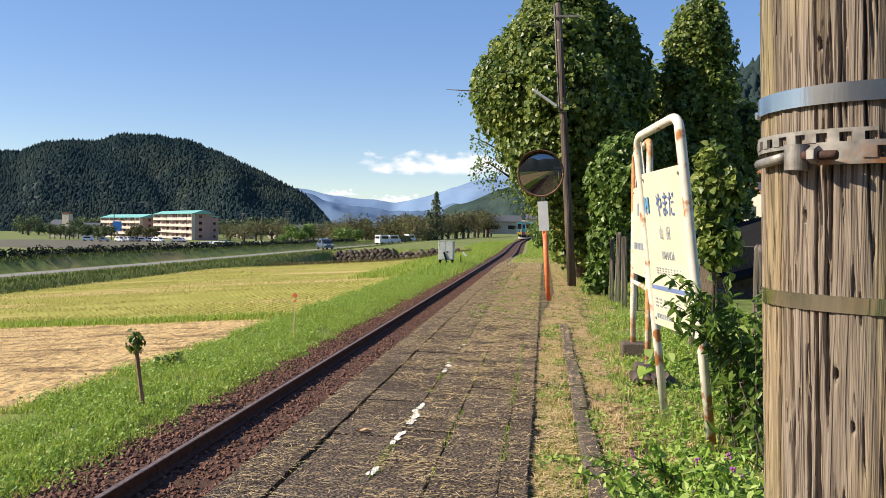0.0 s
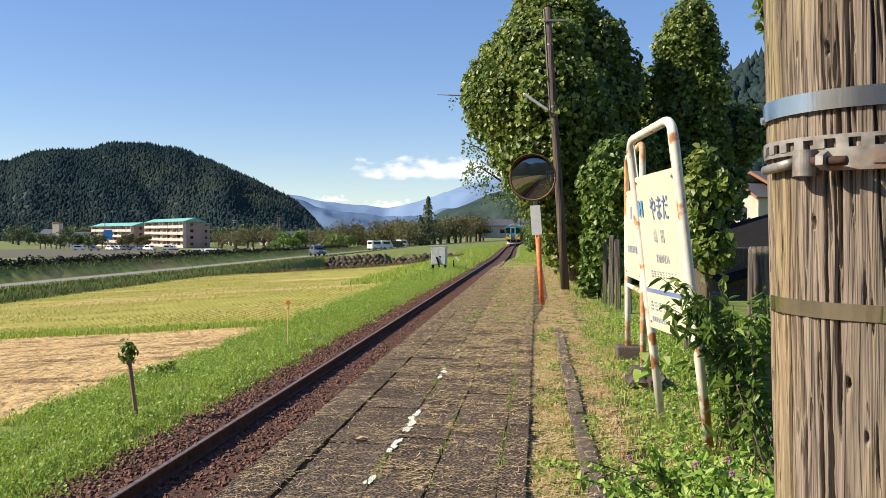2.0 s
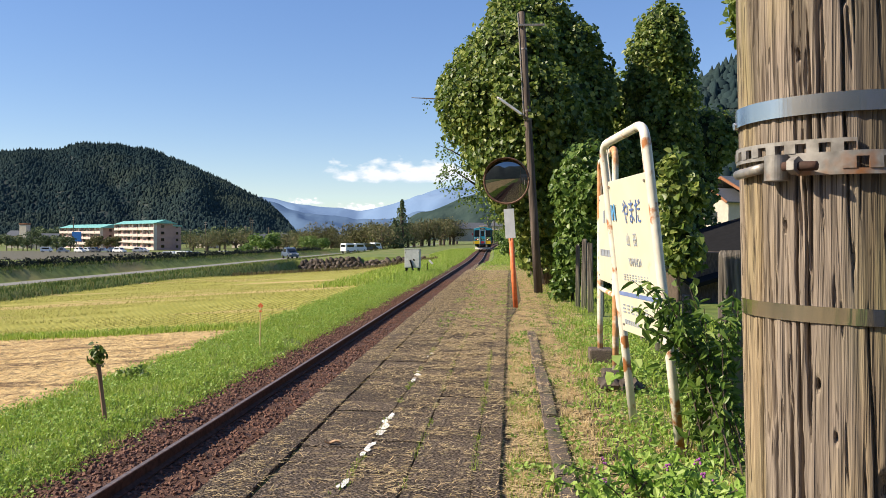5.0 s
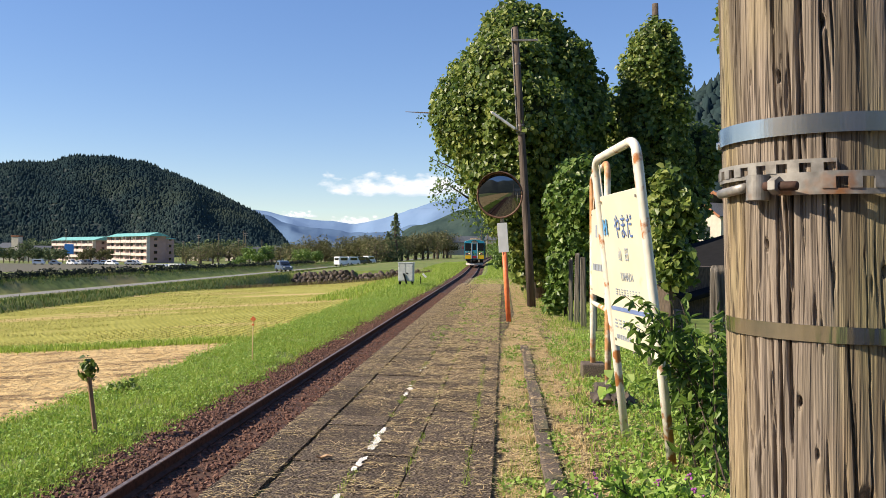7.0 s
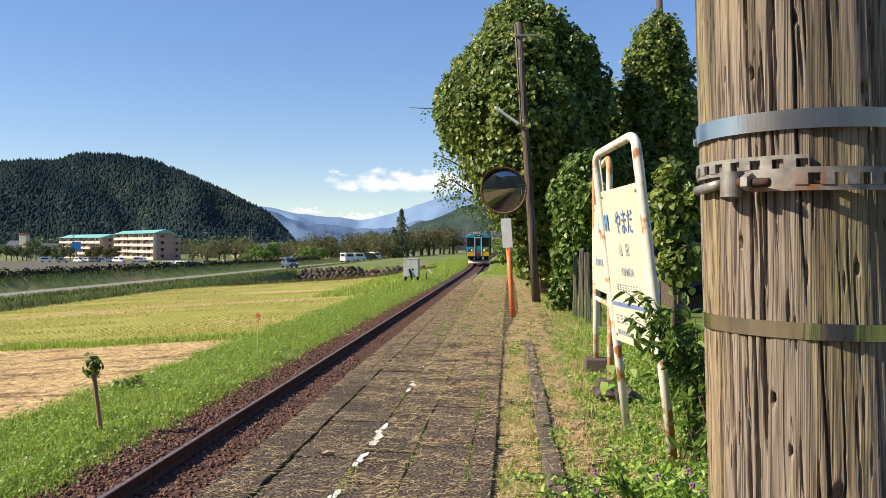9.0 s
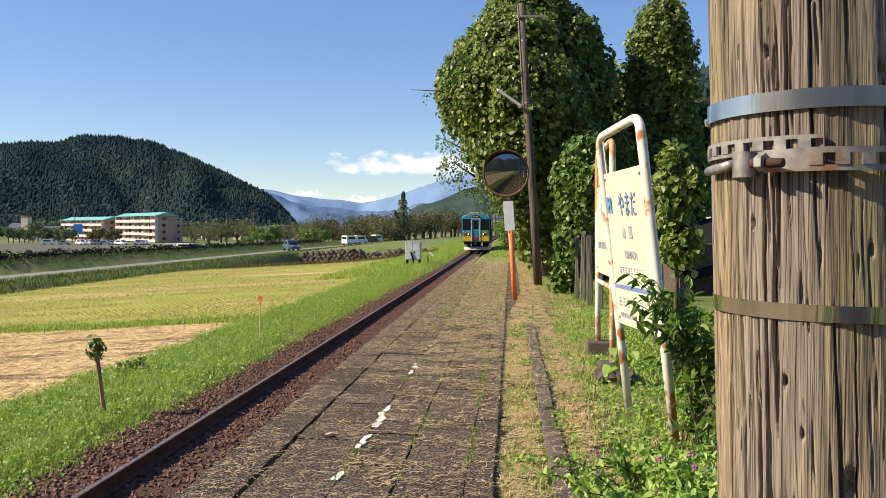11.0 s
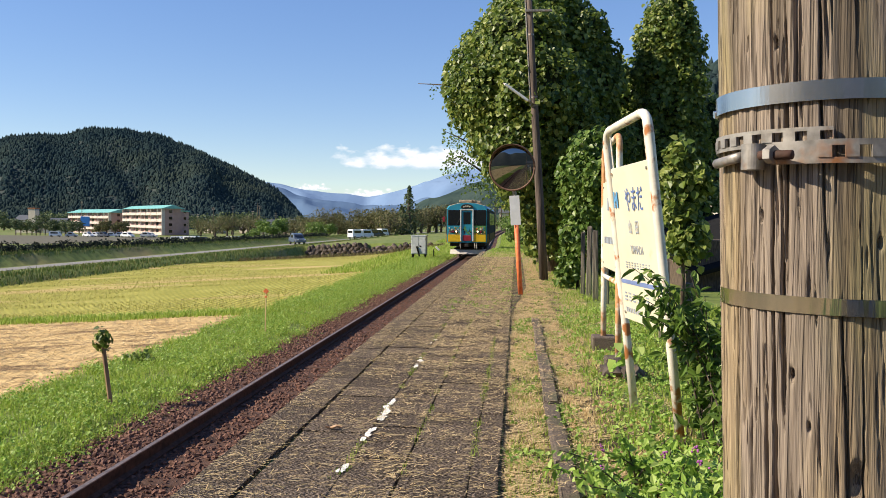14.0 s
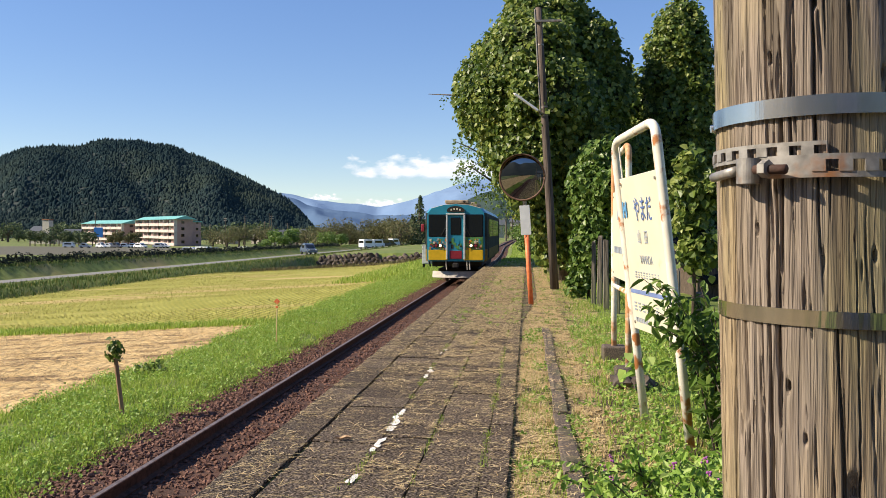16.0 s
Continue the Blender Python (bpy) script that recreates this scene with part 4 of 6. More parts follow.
# ---- platform paving ----
def paving():
    cols = [(-1.93, -1.588), (-1.556, -1.043), (-1.037, -0.668), (-0.660, -0.231), (-0.225, -0.045)]
    rnd = random.Random(11)
    for a, b in cols:
        w = b - a
        step = 0.41 if b > -1.5 else 0.62
        bm = box((0, 0, -0.04), (w - 0.002, step - 0.005, 0.08), 0.005)
        for v in bm.verts:
            v.co += Vector((rnd.uniform(-1, 1), rnd.uniform(-1, 1), 0)) * 0.003
        me = bpy.data.meshes.new("slab")
        bm.to_mesh(me)
        bm.free()
        me.materials.append(M["slab"])
        y = -3.4 + rnd.random() * 0.3
        end = 36.0
        while y < end:
            if rnd.random() < 0.55 * smooth01((y - 15) / 16) and b > -1.5:
                y += step
                continue
            ob = new("slab", me)
            ob.location = ((a + b) / 2 + rnd.uniform(-0.006, 0.006), y + step / 2, 0.002 + rnd.uniform(-0.005, 0.005))
            ob.rotation_euler = (rnd.uniform(-0.008, 0.008), rnd.uniform(-0.010, 0.010), rnd.uniform(-0.008, 0.008) + (math.pi if rnd.random() < 0.5 else 0))
            ob.parent = platform
            y += step
    # mossy soil under the slabs
    obj("joint_bed", [(-1.92, -3, -0.03), (-0.03, -3, -0.03), (-0.03, 14.2, -0.03), (-1.92, 14.2, -0.03)], [(0, 1, 2, 3)], M["joint"], platform, "mossy soil in the joints")
    obj("soil_bed", [(-1.6, 14.2, -0.014), (-0.03, 14.2, -0.014), (0.3, 20, -0.014), (0.3, 37, -0.014), (-1.6, 37, -0.014)], [(0, 1, 2, 3, 4)], M["straw_soil"], platform, "straw-strewn soil between the far slabs")
    # kerb stones
    y, k = -3.2, 0
    while y < 13.3:
        ln = rnd.uniform(0.75, 1.05)
        x = 0.322 + 0.008 * math.sin(k * 1.7)
        if ln:
            bm = box((0, 0, 0), (0.13, ln - 0.02, 0.16), 0.022)
            for v in bm.verts:
                v.co += Vector((rnd.uniform(-1, 1) * 0.012, rnd.uniform(-1, 1) * 0.014, rnd.uniform(-1, 1) * 0.01))
            ob = part("kerb_stone", bm, M["kerb"], platform)
            ob.location = (x + 0.06, y + ln / 2, -0.066 + rnd.uniform(-0.014, 0.010))
            ob.rotation_euler = (rnd.uniform(-0.008, 0.008), rnd.uniform(-0.04, 0.04), rnd.uniform(-0.02, 0.02))
        y += ln
        k += 1
    # flaked remains of a white line
    wp = surface("flaked_white_line", (0.62, 0.6, 0.55), (0.8, 0.78, 0.74), 20, bump=0.3)
    for y0, y1, dens in ((3.0, 3.4, 8), (4.95, 5.1, 5), (5.55, 6.0, 16), (6.15, 7.0, 60), (8.6, 9.35, 30), (10.4, 10.8, 5)):
        vs, fs = [], []
        for _ in range(2 + int(dens * 0.22)):
            c = Vector((-1.035 + rnd.gauss(0, 0.014), rnd.uniform(y0, y1), 0.0092))
            n, o = 14, len(vs)
            rx, ry = rnd.uniform(0.012, 0.034), rnd.uniform(0.03, 0.10)
            for q in range(n):
                a, k = 2 * math.pi * q / n, rnd.uniform(0.55, 1.1)
                vs.append(c + Vector((math.cos(a) * rx * k, math.sin(a) * ry * k, 0.0)))
            vs.append(c + Vector((0, 0, 0.0008)))
            fs += [(o + q, o + (q + 1) % n, o + n) for q in range(n)]
        ob = obj("white_line", vs, fs, wp, platform, "flaked remains of a white painted line")
        ob["kind"] = "stuff"


paving()


# ---- scattered small growth ----
def blades(name, n, place, h, w, mat, label, category="grass", seed=1, lean=0.45, bend=True):
    """Upright grass blades: place(r) gives (x, y, z, scale) or None."""
    r = random.Random(seed)
    vs, fs = [], []
    for _ in range(n):
        p = place(r)
        if not p:
            continue
        x, y, z, s = p
        a = r.random() * 6.283
        hh, ww = h * s * r.uniform(0.5, 1.2), w * r.uniform(0.7, 1.3) * (0.6 + 0.4 * s)
        dx, dy = math.cos(a), math.sin(a)
        la = r.random() * 6.283
        lx, ly = math.cos(la) * lean * hh * r.random(), math.sin(la) * lean * hh * r.random()
        o = len(vs)
        vs += [(x - dx * ww, y - dy * ww, z - 0.02), (x + dx * ww, y + dy * ww, z - 0.02),
               (x + dx * ww * 0.8 + lx * 0.4, y + dy * ww * 0.8 + ly * 0.4, z + hh * 0.6), (x - dx * ww * 0.8 + lx * 0.4, y - dy * ww * 0.8 + ly * 0.4, z + hh * 0.6),
               (x + lx * 1.6, y + ly * 1.6, z + hh * (0.95 if bend else 1.1))]
        fs += [(o, o + 1, o + 2, o + 3), (o + 3, o + 2, o + 4)]
    return tagged(obj(name, vs, fs, mat), label, category, kind="stuff")


def leaflets(name, pts, nrm, size, mat, label="", parent=None, category="", seed=2, wide=0.5, droop=0.5, kind="stuff"):
    """Folded leaves at points, facing about along the given normals, tips drooping."""
    rs = np.random.RandomState(seed)
    pts, nrm = np.asarray(pts, float), np.asarray(nrm, float)
    n = len(pts)
    nrm = nrm + rs.normal(0, 0.68, (n, 3))
    nrm /= np.linalg.norm(nrm, axis=1)[:, None] + 1e-9
    tip = rs.normal(0, 0.7, (n, 3)) - np.array([0, 0, droop])
    tip -= nrm * (tip * nrm).sum(1)[:, None]
    tip /= np.linalg.norm(tip, axis=1)[:, None] + 1e-9
    side = np.cross(nrm, tip)
    s = (size * rs.uniform(0.55, 1.25, n))[:, None]
    v = np.empty((n, 6, 3))
    v[:, 0] = pts
    v[:, 1] = pts + side * s * wide + tip * s * 0.30 + nrm * s * 0.10
    v[:, 2] = pts + side * s * wide * 0.75 + tip * s * 0.68 + nrm * s * 0.05
    v[:, 3] = pts + tip * s - nrm * s * 0.12
    v[:, 4] = pts - side * s * wide * 0.75 + tip * s * 0.68 + nrm * s * 0.05
    v[:, 5] = pts - side * s * wide + tip * s * 0.30 + nrm * s * 0.10
    base = (np.arange(n) * 6)[:, None]
    f = np.stack([base + np.array([0, 1, 2, 3]), base + np.array([0, 3, 4, 5])], 1).reshape(-1, 4)
    me = bpy.data.meshes.new(name)
    me.from_pydata(v.reshape(-1, 3).tolist(), [], f.tolist())
    me.materials.append(mat)
    me.update()
    ob = new(name, me)
    ob.parent = parent
    return tagged(ob, label, category, kind=kind if not parent else "")


def verge(r):
    y = 3.5 + 57 * r.random() ** 1.7
    x = track_x(y) - 1.10 - r.random() * 2.9 - 0.28 * noise.noise((y * 0.9, 0, 0)) - 0.12 * noise.noise((y * 3.1, 2, 0))
    edge = -1.10 - (x - track_x(y))
    if edge < 0.3 and r.random() < 0.5:
        return None
    if noise.noise((x * 1.7, y * 1.1, 21)) < -0.30 and r.random() < 0.8:
        return None
    return x, y, land(x, y), 0.5 + 0.7 * smooth01(edge / 0.8) + 0.5 * noise.noise((x * 1.3, y * 1.3, 4)) + 0.35 * noise.noise((x * 4, y * 4, 8)) + 0.012 * max(0, y - 15)


blades("verge_grass", 100000, verge, 0.105, 0.0055, M["grass"], "lush green grass along the track", seed=3, lean=0.9)


def verge_weeds():
    r = random.Random(8)
    pts, nr = [], []
    while len(pts) < 38000:
        p = verge(r)
        if p and noise.noise((p[0] * 0.8, p[1] * 0.8, 7)) > -0.25:
            pts.append((p[0], p[1], p[2] + r.uniform(0.0, 0.13) * p[3]))
            nr.append((r.gauss(0, 0.5) - 0.2, r.gauss(0, 0.5) - 0.2, 1))
    leaflets("verge_weeds", pts, nr, 0.038, M["weed"], "low broad-leaved weeds among the grass", category="weeds", droop=0.1)


verge_weeds()


def far_verge(r):
    y = 40 + 110 * r.random()
    x = track_x(y) - 1.3 - r.random() * 5.5
    return x, y, land(x, y), 1.0


blades("far_verge_grass", 22000, far_verge, 0.28, 0.022, M["grass"], "tall grass on the far embankment", seed=13)


def far_east(r):
    y = 26 + 120 * r.random() ** 1.2
    if r.random() > (y - 24) / 14:
        return None
    x = track_x(y) + 1.75 + r.random() * (1.5 + 3 * r.random())
    return x, y, land(x, y), (0.3 + 0.5 * r.random()) * (0.6 + 0.6 * smooth01((y - 34) / 30))


blades("siding_grass", 20000, far_east, 0.2, 0.02, M["grass"], "green grass beyond the end of the platform", seed=14)


def platform_side(r):
    y = 3.0 + 42 * r.random() ** 1.5
    lo = 0.52 if y < 13.5 else 0.75 - 0.02 * max(0, y - 20)
    x = lo + r.random() ** 0.8 * 3.2
    dens = smooth01((x - lo) / 0.4)
    if r.random() > 0.4 + 0.6 * dens or noise.noise((x * 2.4, y * 1.3, 31)) < -0.2:
        return None
    return x, y, -0.05, 0.45 + 0.55 * dens + 0.3 * noise.noise((x, y, 5))


blades("platform_grass", 52000, platform_side, 0.11, 0.006, M["grass"], "patchy green grass behind the platform", seed=5)


def straw_tufts(r):
    y = 2.5 + 40 * r.random() ** 1.4
    if y < 13.3 and r.random() < 0.55:
        x = r.uniform(0.0, 0.32) if r.random() < 0.6 else r.uniform(0.5, 1.1)
    else:
        x = r.uniform(-1.5 if y > 12 else 0.0, 1.4) if y > 13.3 else r.uniform(0.5, 1.6)
    if noise.noise((x * 3, y * 2, 17)) < -0.05:
        return None
    return x, y, -0.05, 0.5 + 0.5 * noise.noise((x * 5, y * 5, 2))


blades("dry_tufts", 90000, straw_tufts, 0.085, 0.0045, M["drygrass"], "short dry mown grass on the platform", seed=6, lean=1.3)


def strip_weeds(r):
    y = 2.8 + 24 * r.random() ** 1.4
    x = r.uniform(0.0, 0.62) if y < 13 else r.uniform(-1.2, 0.9)
    if noise.noise((x * 2.2, y * 1.5, 12)) < -0.08:
        return None
    return x, y, -0.05, 0.6


blades("strip_grass", 19000, strip_weeds, 0.07, 0.0045, M["grass"], "green tufts among the mown straw", seed=37)


def loose_straw():
    """Cut stalks lying about, mostly across the platform."""
    r = random.Random(21)
    vs, fs = [], []
    for _ in range(230000):
        y = 2.4 + 42 * r.random() ** 1.5 if r.random() < 0.6 else r.uniform(8, 36)
        x = r.uniform(-1.9, 1.5) if r.random() < 0.66 else r.uniform(-0.03, 0.75)
        if x < -1.0 and r.random() < 0.45:
            continue
        if x < -0.05 and noise.noise((x * 2.0, y * 2.4, 9)) + 0.5 * noise.noise((x * 6, y * 9, 1)) < 0.14 - 0.07 * max(0.0, y - 6.5) and r.random() < 0.8:
            continue
        if x > -0.05 and noise.noise((x * 4.5, y * 2.6, 23)) + 0.5 * noise.noise((x * 11, y * 8, 4)) < -0.08 and r.random() < 0.8:
            continue
        if 0.29 < x < 0.48 and y < 13.2 and r.random() < 0.8:
            continue
        ln, w = r.uniform(0.015, 0.04) + 0.09 * r.random() ** 3, r.uniform(0.0009, 0.0019) * (1 + 0.11 * y)
        a = r.gauss(0.12, 0.75)
        z = (0.010 if x < -0.04 and y < 37 else (0.034 if 0.29 < x < 0.48 and y < 13.2 else -0.035)) + r.random() * 0.02
        d = Vector((math.cos(a), math.sin(a), r.gauss(0, 0.05)))
        s = Vector((-d.y, d.x, 0)) * w
        c = Vector((x, y, z))
        o = len(vs)
        k = Vector((0, r.gauss(0, 0.002), 0.002))
        vs += [c - d * ln / 2 - s, c - d * ln / 2 + s, c + k + d * ln / 2 + s, c + k + d * ln / 2 - s]
        fs.append((o, o + 1, o + 2, o + 3))
    tagged(obj("loose_straw", vs, fs, M["drygrass"]), "cut straw stalks strewn over the slabs", "straw", kind="stuff")


loose_straw()


def strip_leaves():
    """Low broad-leaved weeds in patches along the soil strips beside the slabs."""
    r = random.Random(29)
    pts, nr = [], []
    while len(pts) < 4600:
        y = 2.8 + 26 * r.random() ** 1.3
        x = r.uniform(-0.02, 0.85) if y < 13.5 else r.uniform(-1.3, 1.0)
        if noise.noise((x * 3.0, y * 1.9, 44)) < 0.16:
            continue
        pts.append((x, y, (-0.035 if x > -0.03 else 0.012) + r.uniform(0.0, 0.035)))
        nr.append((r.gauss(0, 0.5), r.gauss(0, 0.5), 1))
    leaflets("strip_weeds", pts, nr, 0.03, M["weed"], "low green weeds in the straw beside the slabs", category="weeds", droop=0.1)


strip_leaves()


def joint_moss(r):
    y = 2.5 + 10.8 * r.random() ** 1.2
    x = r.choice((-1.04, -1.04, -0.665, -0.228, -0.228)) + r.gauss(0, 0.02)
    if noise.noise((x * 3, y * 1.6, 2)) < -0.02:
        return None
    return x, y, 0.0, 0.4


blades("joint_grass", 5000, joint_moss, 0.05, 0.0035, M["grass"], "fine grass and moss in the paving joints", seed=31)


def ballast_stones():
    r = random.Random(17)
    vs, fs = [], []
    for _ in range(29000):
        y = 3.2 + 42 * r.random() ** 1.9
        xc = track_x(y)
        s = r.uniform(-1.72, -0.64) if r.random() < 0.45 else r.uniform(-0.49, 1.32)
        z = track_z(y) - 0.166 - (0.06 * max(0, -s - 1.0)) + r.uniform(-0.012, 0.014)
        rad = r.uniform(0.018, 0.040)
        o = len(vs)
        q = Euler((r.random() * 6, r.random() * 6, r.random() * 6)).to_matrix()
        for c in ((1, 0, 0), (-1, 0, 0), (0, 1, 0), (0, -1, 0), (0, 0, 1), (0, 0, -1)):
            v = q @ (Vector(c) * rad * r.uniform(0.7, 1.25))
            vs.append((xc + s + v.x, y + v.y, z + v.z * 0.8))
        for a, b, c in ((0, 2, 4), (2, 1, 4), (1, 3, 4), (3, 0, 4), (2, 0, 5), (1, 2, 5), (3, 1, 5), (0, 3, 5)):
            fs.append((o + a, o + b, o + c))
    ob = obj("ballast_stones", vs, fs, M["stone"])
    tagged(ob, "rust-brown crushed ballast stones between the rails", "ballast", kind="stuff")


ballast_stones()


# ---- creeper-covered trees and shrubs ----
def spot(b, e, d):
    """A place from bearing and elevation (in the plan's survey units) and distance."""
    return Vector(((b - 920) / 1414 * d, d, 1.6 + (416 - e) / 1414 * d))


def clump_mass(name, clumps, leaves, size, mat, label, category, parent_at, seed, wide=0.5, core=0.8, trunk=None, drape=0.0, kids=()):
    t = thing(name, pose(*parent_at), label, category)
    o = Vector(parent_at)
    rs = np.random.RandomState(seed)
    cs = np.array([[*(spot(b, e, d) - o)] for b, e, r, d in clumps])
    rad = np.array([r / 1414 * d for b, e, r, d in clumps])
    pick = rs.choice(len(cs), leaves * 2, p=rad ** 2 / (rad ** 2).sum())
    v = rs.normal(0, 1, (leaves * 2, 3))
    v /= np.linalg.norm(v, axis=1)[:, None]
    lump = np.array([noise.noise(Vector(c) * 2.1 + Vector((i, 0, 0))) for c, i in zip(v, pick)])
    pts = cs[pick] + v * (rad[pick] * (0.74 + 0.34 * rs.rand(leaves * 2) ** 0.8 + 0.36 * lump))[:, None]
    pts[:, 2] -= drape * rs.rand(leaves * 2) ** 2
    dist = np.min(np.where(np.arange(len(cs))[None, :] == pick[:, None], 9.0, np.linalg.norm(pts[:, None, :] - cs[None], axis=2) / rad[None, :]), axis=1)
    keep = (dist > 0.72) & (pts[:, 2] + o.z > -0.02)
    pts, v = pts[keep][:leaves], v[keep][:leaves]
    leaflets("leaves", pts, v * 0.8 + np.array([-0.15, -0.35, 0.35]), size, mat, "", t, seed=seed, wide=wide, droop=0.8)
    # Dark balls added inside the clumps: they stop light and pass for inner shade.
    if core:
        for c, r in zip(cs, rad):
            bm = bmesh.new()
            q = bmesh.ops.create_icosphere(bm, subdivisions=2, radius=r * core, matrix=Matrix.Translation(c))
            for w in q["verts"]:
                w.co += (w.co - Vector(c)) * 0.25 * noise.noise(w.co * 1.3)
            part("shade_core", bm, M["core"], t, "dark filler ball in place of inner shade")
    if trunk:
        obj("trunk", *sweep([Vector(p) - o for p in trunk[0]], trunk[1], 12), M["bark"], t, smooth=True)
    for path, rr in kids:
        obj("limb", *sweep([Vector(p) - o for p in path], rr, 7), M["bark"], t, smooth=True)
    return t


D = 27.0
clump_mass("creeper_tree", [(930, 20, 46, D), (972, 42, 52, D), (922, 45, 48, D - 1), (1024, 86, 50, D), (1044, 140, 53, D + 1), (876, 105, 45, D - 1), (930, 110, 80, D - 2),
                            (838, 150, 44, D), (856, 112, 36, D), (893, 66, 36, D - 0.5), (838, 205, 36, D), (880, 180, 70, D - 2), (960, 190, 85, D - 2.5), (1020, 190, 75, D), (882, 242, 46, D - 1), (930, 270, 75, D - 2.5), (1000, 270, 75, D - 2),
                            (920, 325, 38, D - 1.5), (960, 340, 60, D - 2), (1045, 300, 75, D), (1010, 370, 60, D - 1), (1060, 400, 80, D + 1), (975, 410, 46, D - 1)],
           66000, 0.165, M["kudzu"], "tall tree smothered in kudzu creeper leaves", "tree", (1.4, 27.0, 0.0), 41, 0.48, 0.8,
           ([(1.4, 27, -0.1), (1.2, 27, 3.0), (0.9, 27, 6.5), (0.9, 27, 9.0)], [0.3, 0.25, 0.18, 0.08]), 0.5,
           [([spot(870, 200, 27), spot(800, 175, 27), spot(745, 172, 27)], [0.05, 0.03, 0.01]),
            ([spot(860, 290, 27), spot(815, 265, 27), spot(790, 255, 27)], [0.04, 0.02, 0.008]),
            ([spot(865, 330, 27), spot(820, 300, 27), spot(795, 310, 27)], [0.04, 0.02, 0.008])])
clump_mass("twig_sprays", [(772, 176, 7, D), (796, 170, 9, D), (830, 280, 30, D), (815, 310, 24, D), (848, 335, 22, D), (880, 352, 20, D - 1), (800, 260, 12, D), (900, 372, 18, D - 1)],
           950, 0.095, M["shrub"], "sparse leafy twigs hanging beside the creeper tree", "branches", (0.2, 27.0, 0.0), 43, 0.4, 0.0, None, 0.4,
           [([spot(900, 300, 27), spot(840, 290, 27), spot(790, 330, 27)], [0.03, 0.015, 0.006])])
C = 28.0
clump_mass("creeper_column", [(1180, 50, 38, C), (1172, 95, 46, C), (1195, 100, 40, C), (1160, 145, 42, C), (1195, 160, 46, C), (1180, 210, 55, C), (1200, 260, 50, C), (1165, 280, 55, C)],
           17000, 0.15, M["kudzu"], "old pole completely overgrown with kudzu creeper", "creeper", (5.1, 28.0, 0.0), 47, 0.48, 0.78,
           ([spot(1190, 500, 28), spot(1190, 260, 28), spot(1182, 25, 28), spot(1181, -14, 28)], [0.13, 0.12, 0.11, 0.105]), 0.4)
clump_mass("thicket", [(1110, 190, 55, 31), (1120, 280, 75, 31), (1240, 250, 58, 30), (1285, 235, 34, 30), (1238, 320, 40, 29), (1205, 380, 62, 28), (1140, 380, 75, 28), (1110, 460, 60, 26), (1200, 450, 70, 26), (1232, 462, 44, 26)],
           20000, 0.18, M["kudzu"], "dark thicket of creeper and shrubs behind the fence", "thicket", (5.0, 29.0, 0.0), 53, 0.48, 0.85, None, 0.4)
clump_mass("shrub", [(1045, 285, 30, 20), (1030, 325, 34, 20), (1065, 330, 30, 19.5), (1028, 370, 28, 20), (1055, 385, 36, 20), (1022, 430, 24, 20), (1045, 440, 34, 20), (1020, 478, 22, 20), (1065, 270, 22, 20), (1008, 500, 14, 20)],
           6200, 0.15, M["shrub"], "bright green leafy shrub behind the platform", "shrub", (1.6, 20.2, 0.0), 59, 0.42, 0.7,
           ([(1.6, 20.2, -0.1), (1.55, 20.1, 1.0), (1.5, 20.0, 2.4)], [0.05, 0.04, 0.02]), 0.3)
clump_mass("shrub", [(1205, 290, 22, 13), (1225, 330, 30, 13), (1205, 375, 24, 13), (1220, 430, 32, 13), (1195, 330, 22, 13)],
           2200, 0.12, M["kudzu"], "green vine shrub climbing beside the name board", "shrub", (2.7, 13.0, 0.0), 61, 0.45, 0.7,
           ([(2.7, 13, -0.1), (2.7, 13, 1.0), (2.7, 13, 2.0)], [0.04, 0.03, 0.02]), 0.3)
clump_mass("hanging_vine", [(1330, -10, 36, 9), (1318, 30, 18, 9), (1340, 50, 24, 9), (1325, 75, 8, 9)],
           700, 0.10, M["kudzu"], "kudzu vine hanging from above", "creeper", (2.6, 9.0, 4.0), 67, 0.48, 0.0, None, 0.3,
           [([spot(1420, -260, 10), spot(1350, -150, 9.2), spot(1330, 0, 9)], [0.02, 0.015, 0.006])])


# ---- leafy stems by the name board ----
def stem_bush(name, stems, per, size, mat, label, seed, at, wide=0.24):
    t = thing(name, pose(*at), label, "shrub")
    r = random.Random(seed)
    pts, nr = [], []
    for a, b, sag in stems:
        a, b = Vector(a) - Vector(at), Vector(b) - Vector(at)
        path = [a.lerp(b, q / 8) + Vector((0, 0, sag * math.sin(math.pi * q / 8))) for q in range(9)]
        obj("stem", *sweep(path, [0.007 - 0.0006 * q for q in range(9)], 6), M["bark"], t)
        for k in range(per):
            q = 0.15 + 0.85 * (k + r.random()) / per
            i = min(7, int(q * 8))
            p = path[i].lerp(path[i + 1], q * 8 - i)
            pts.append(p + Vector((r.gauss(0, 0.015), r.gauss(0, 0.015), r.gauss(0, 0.01))))
            nr.append((r.gauss(-0.4, 0.6), r.gauss(-0.4, 0.6), 0.8))
    leaflets("leaves", pts, nr, size, mat, "", t, seed=seed, wide=wide, droop=0.25)
    return t


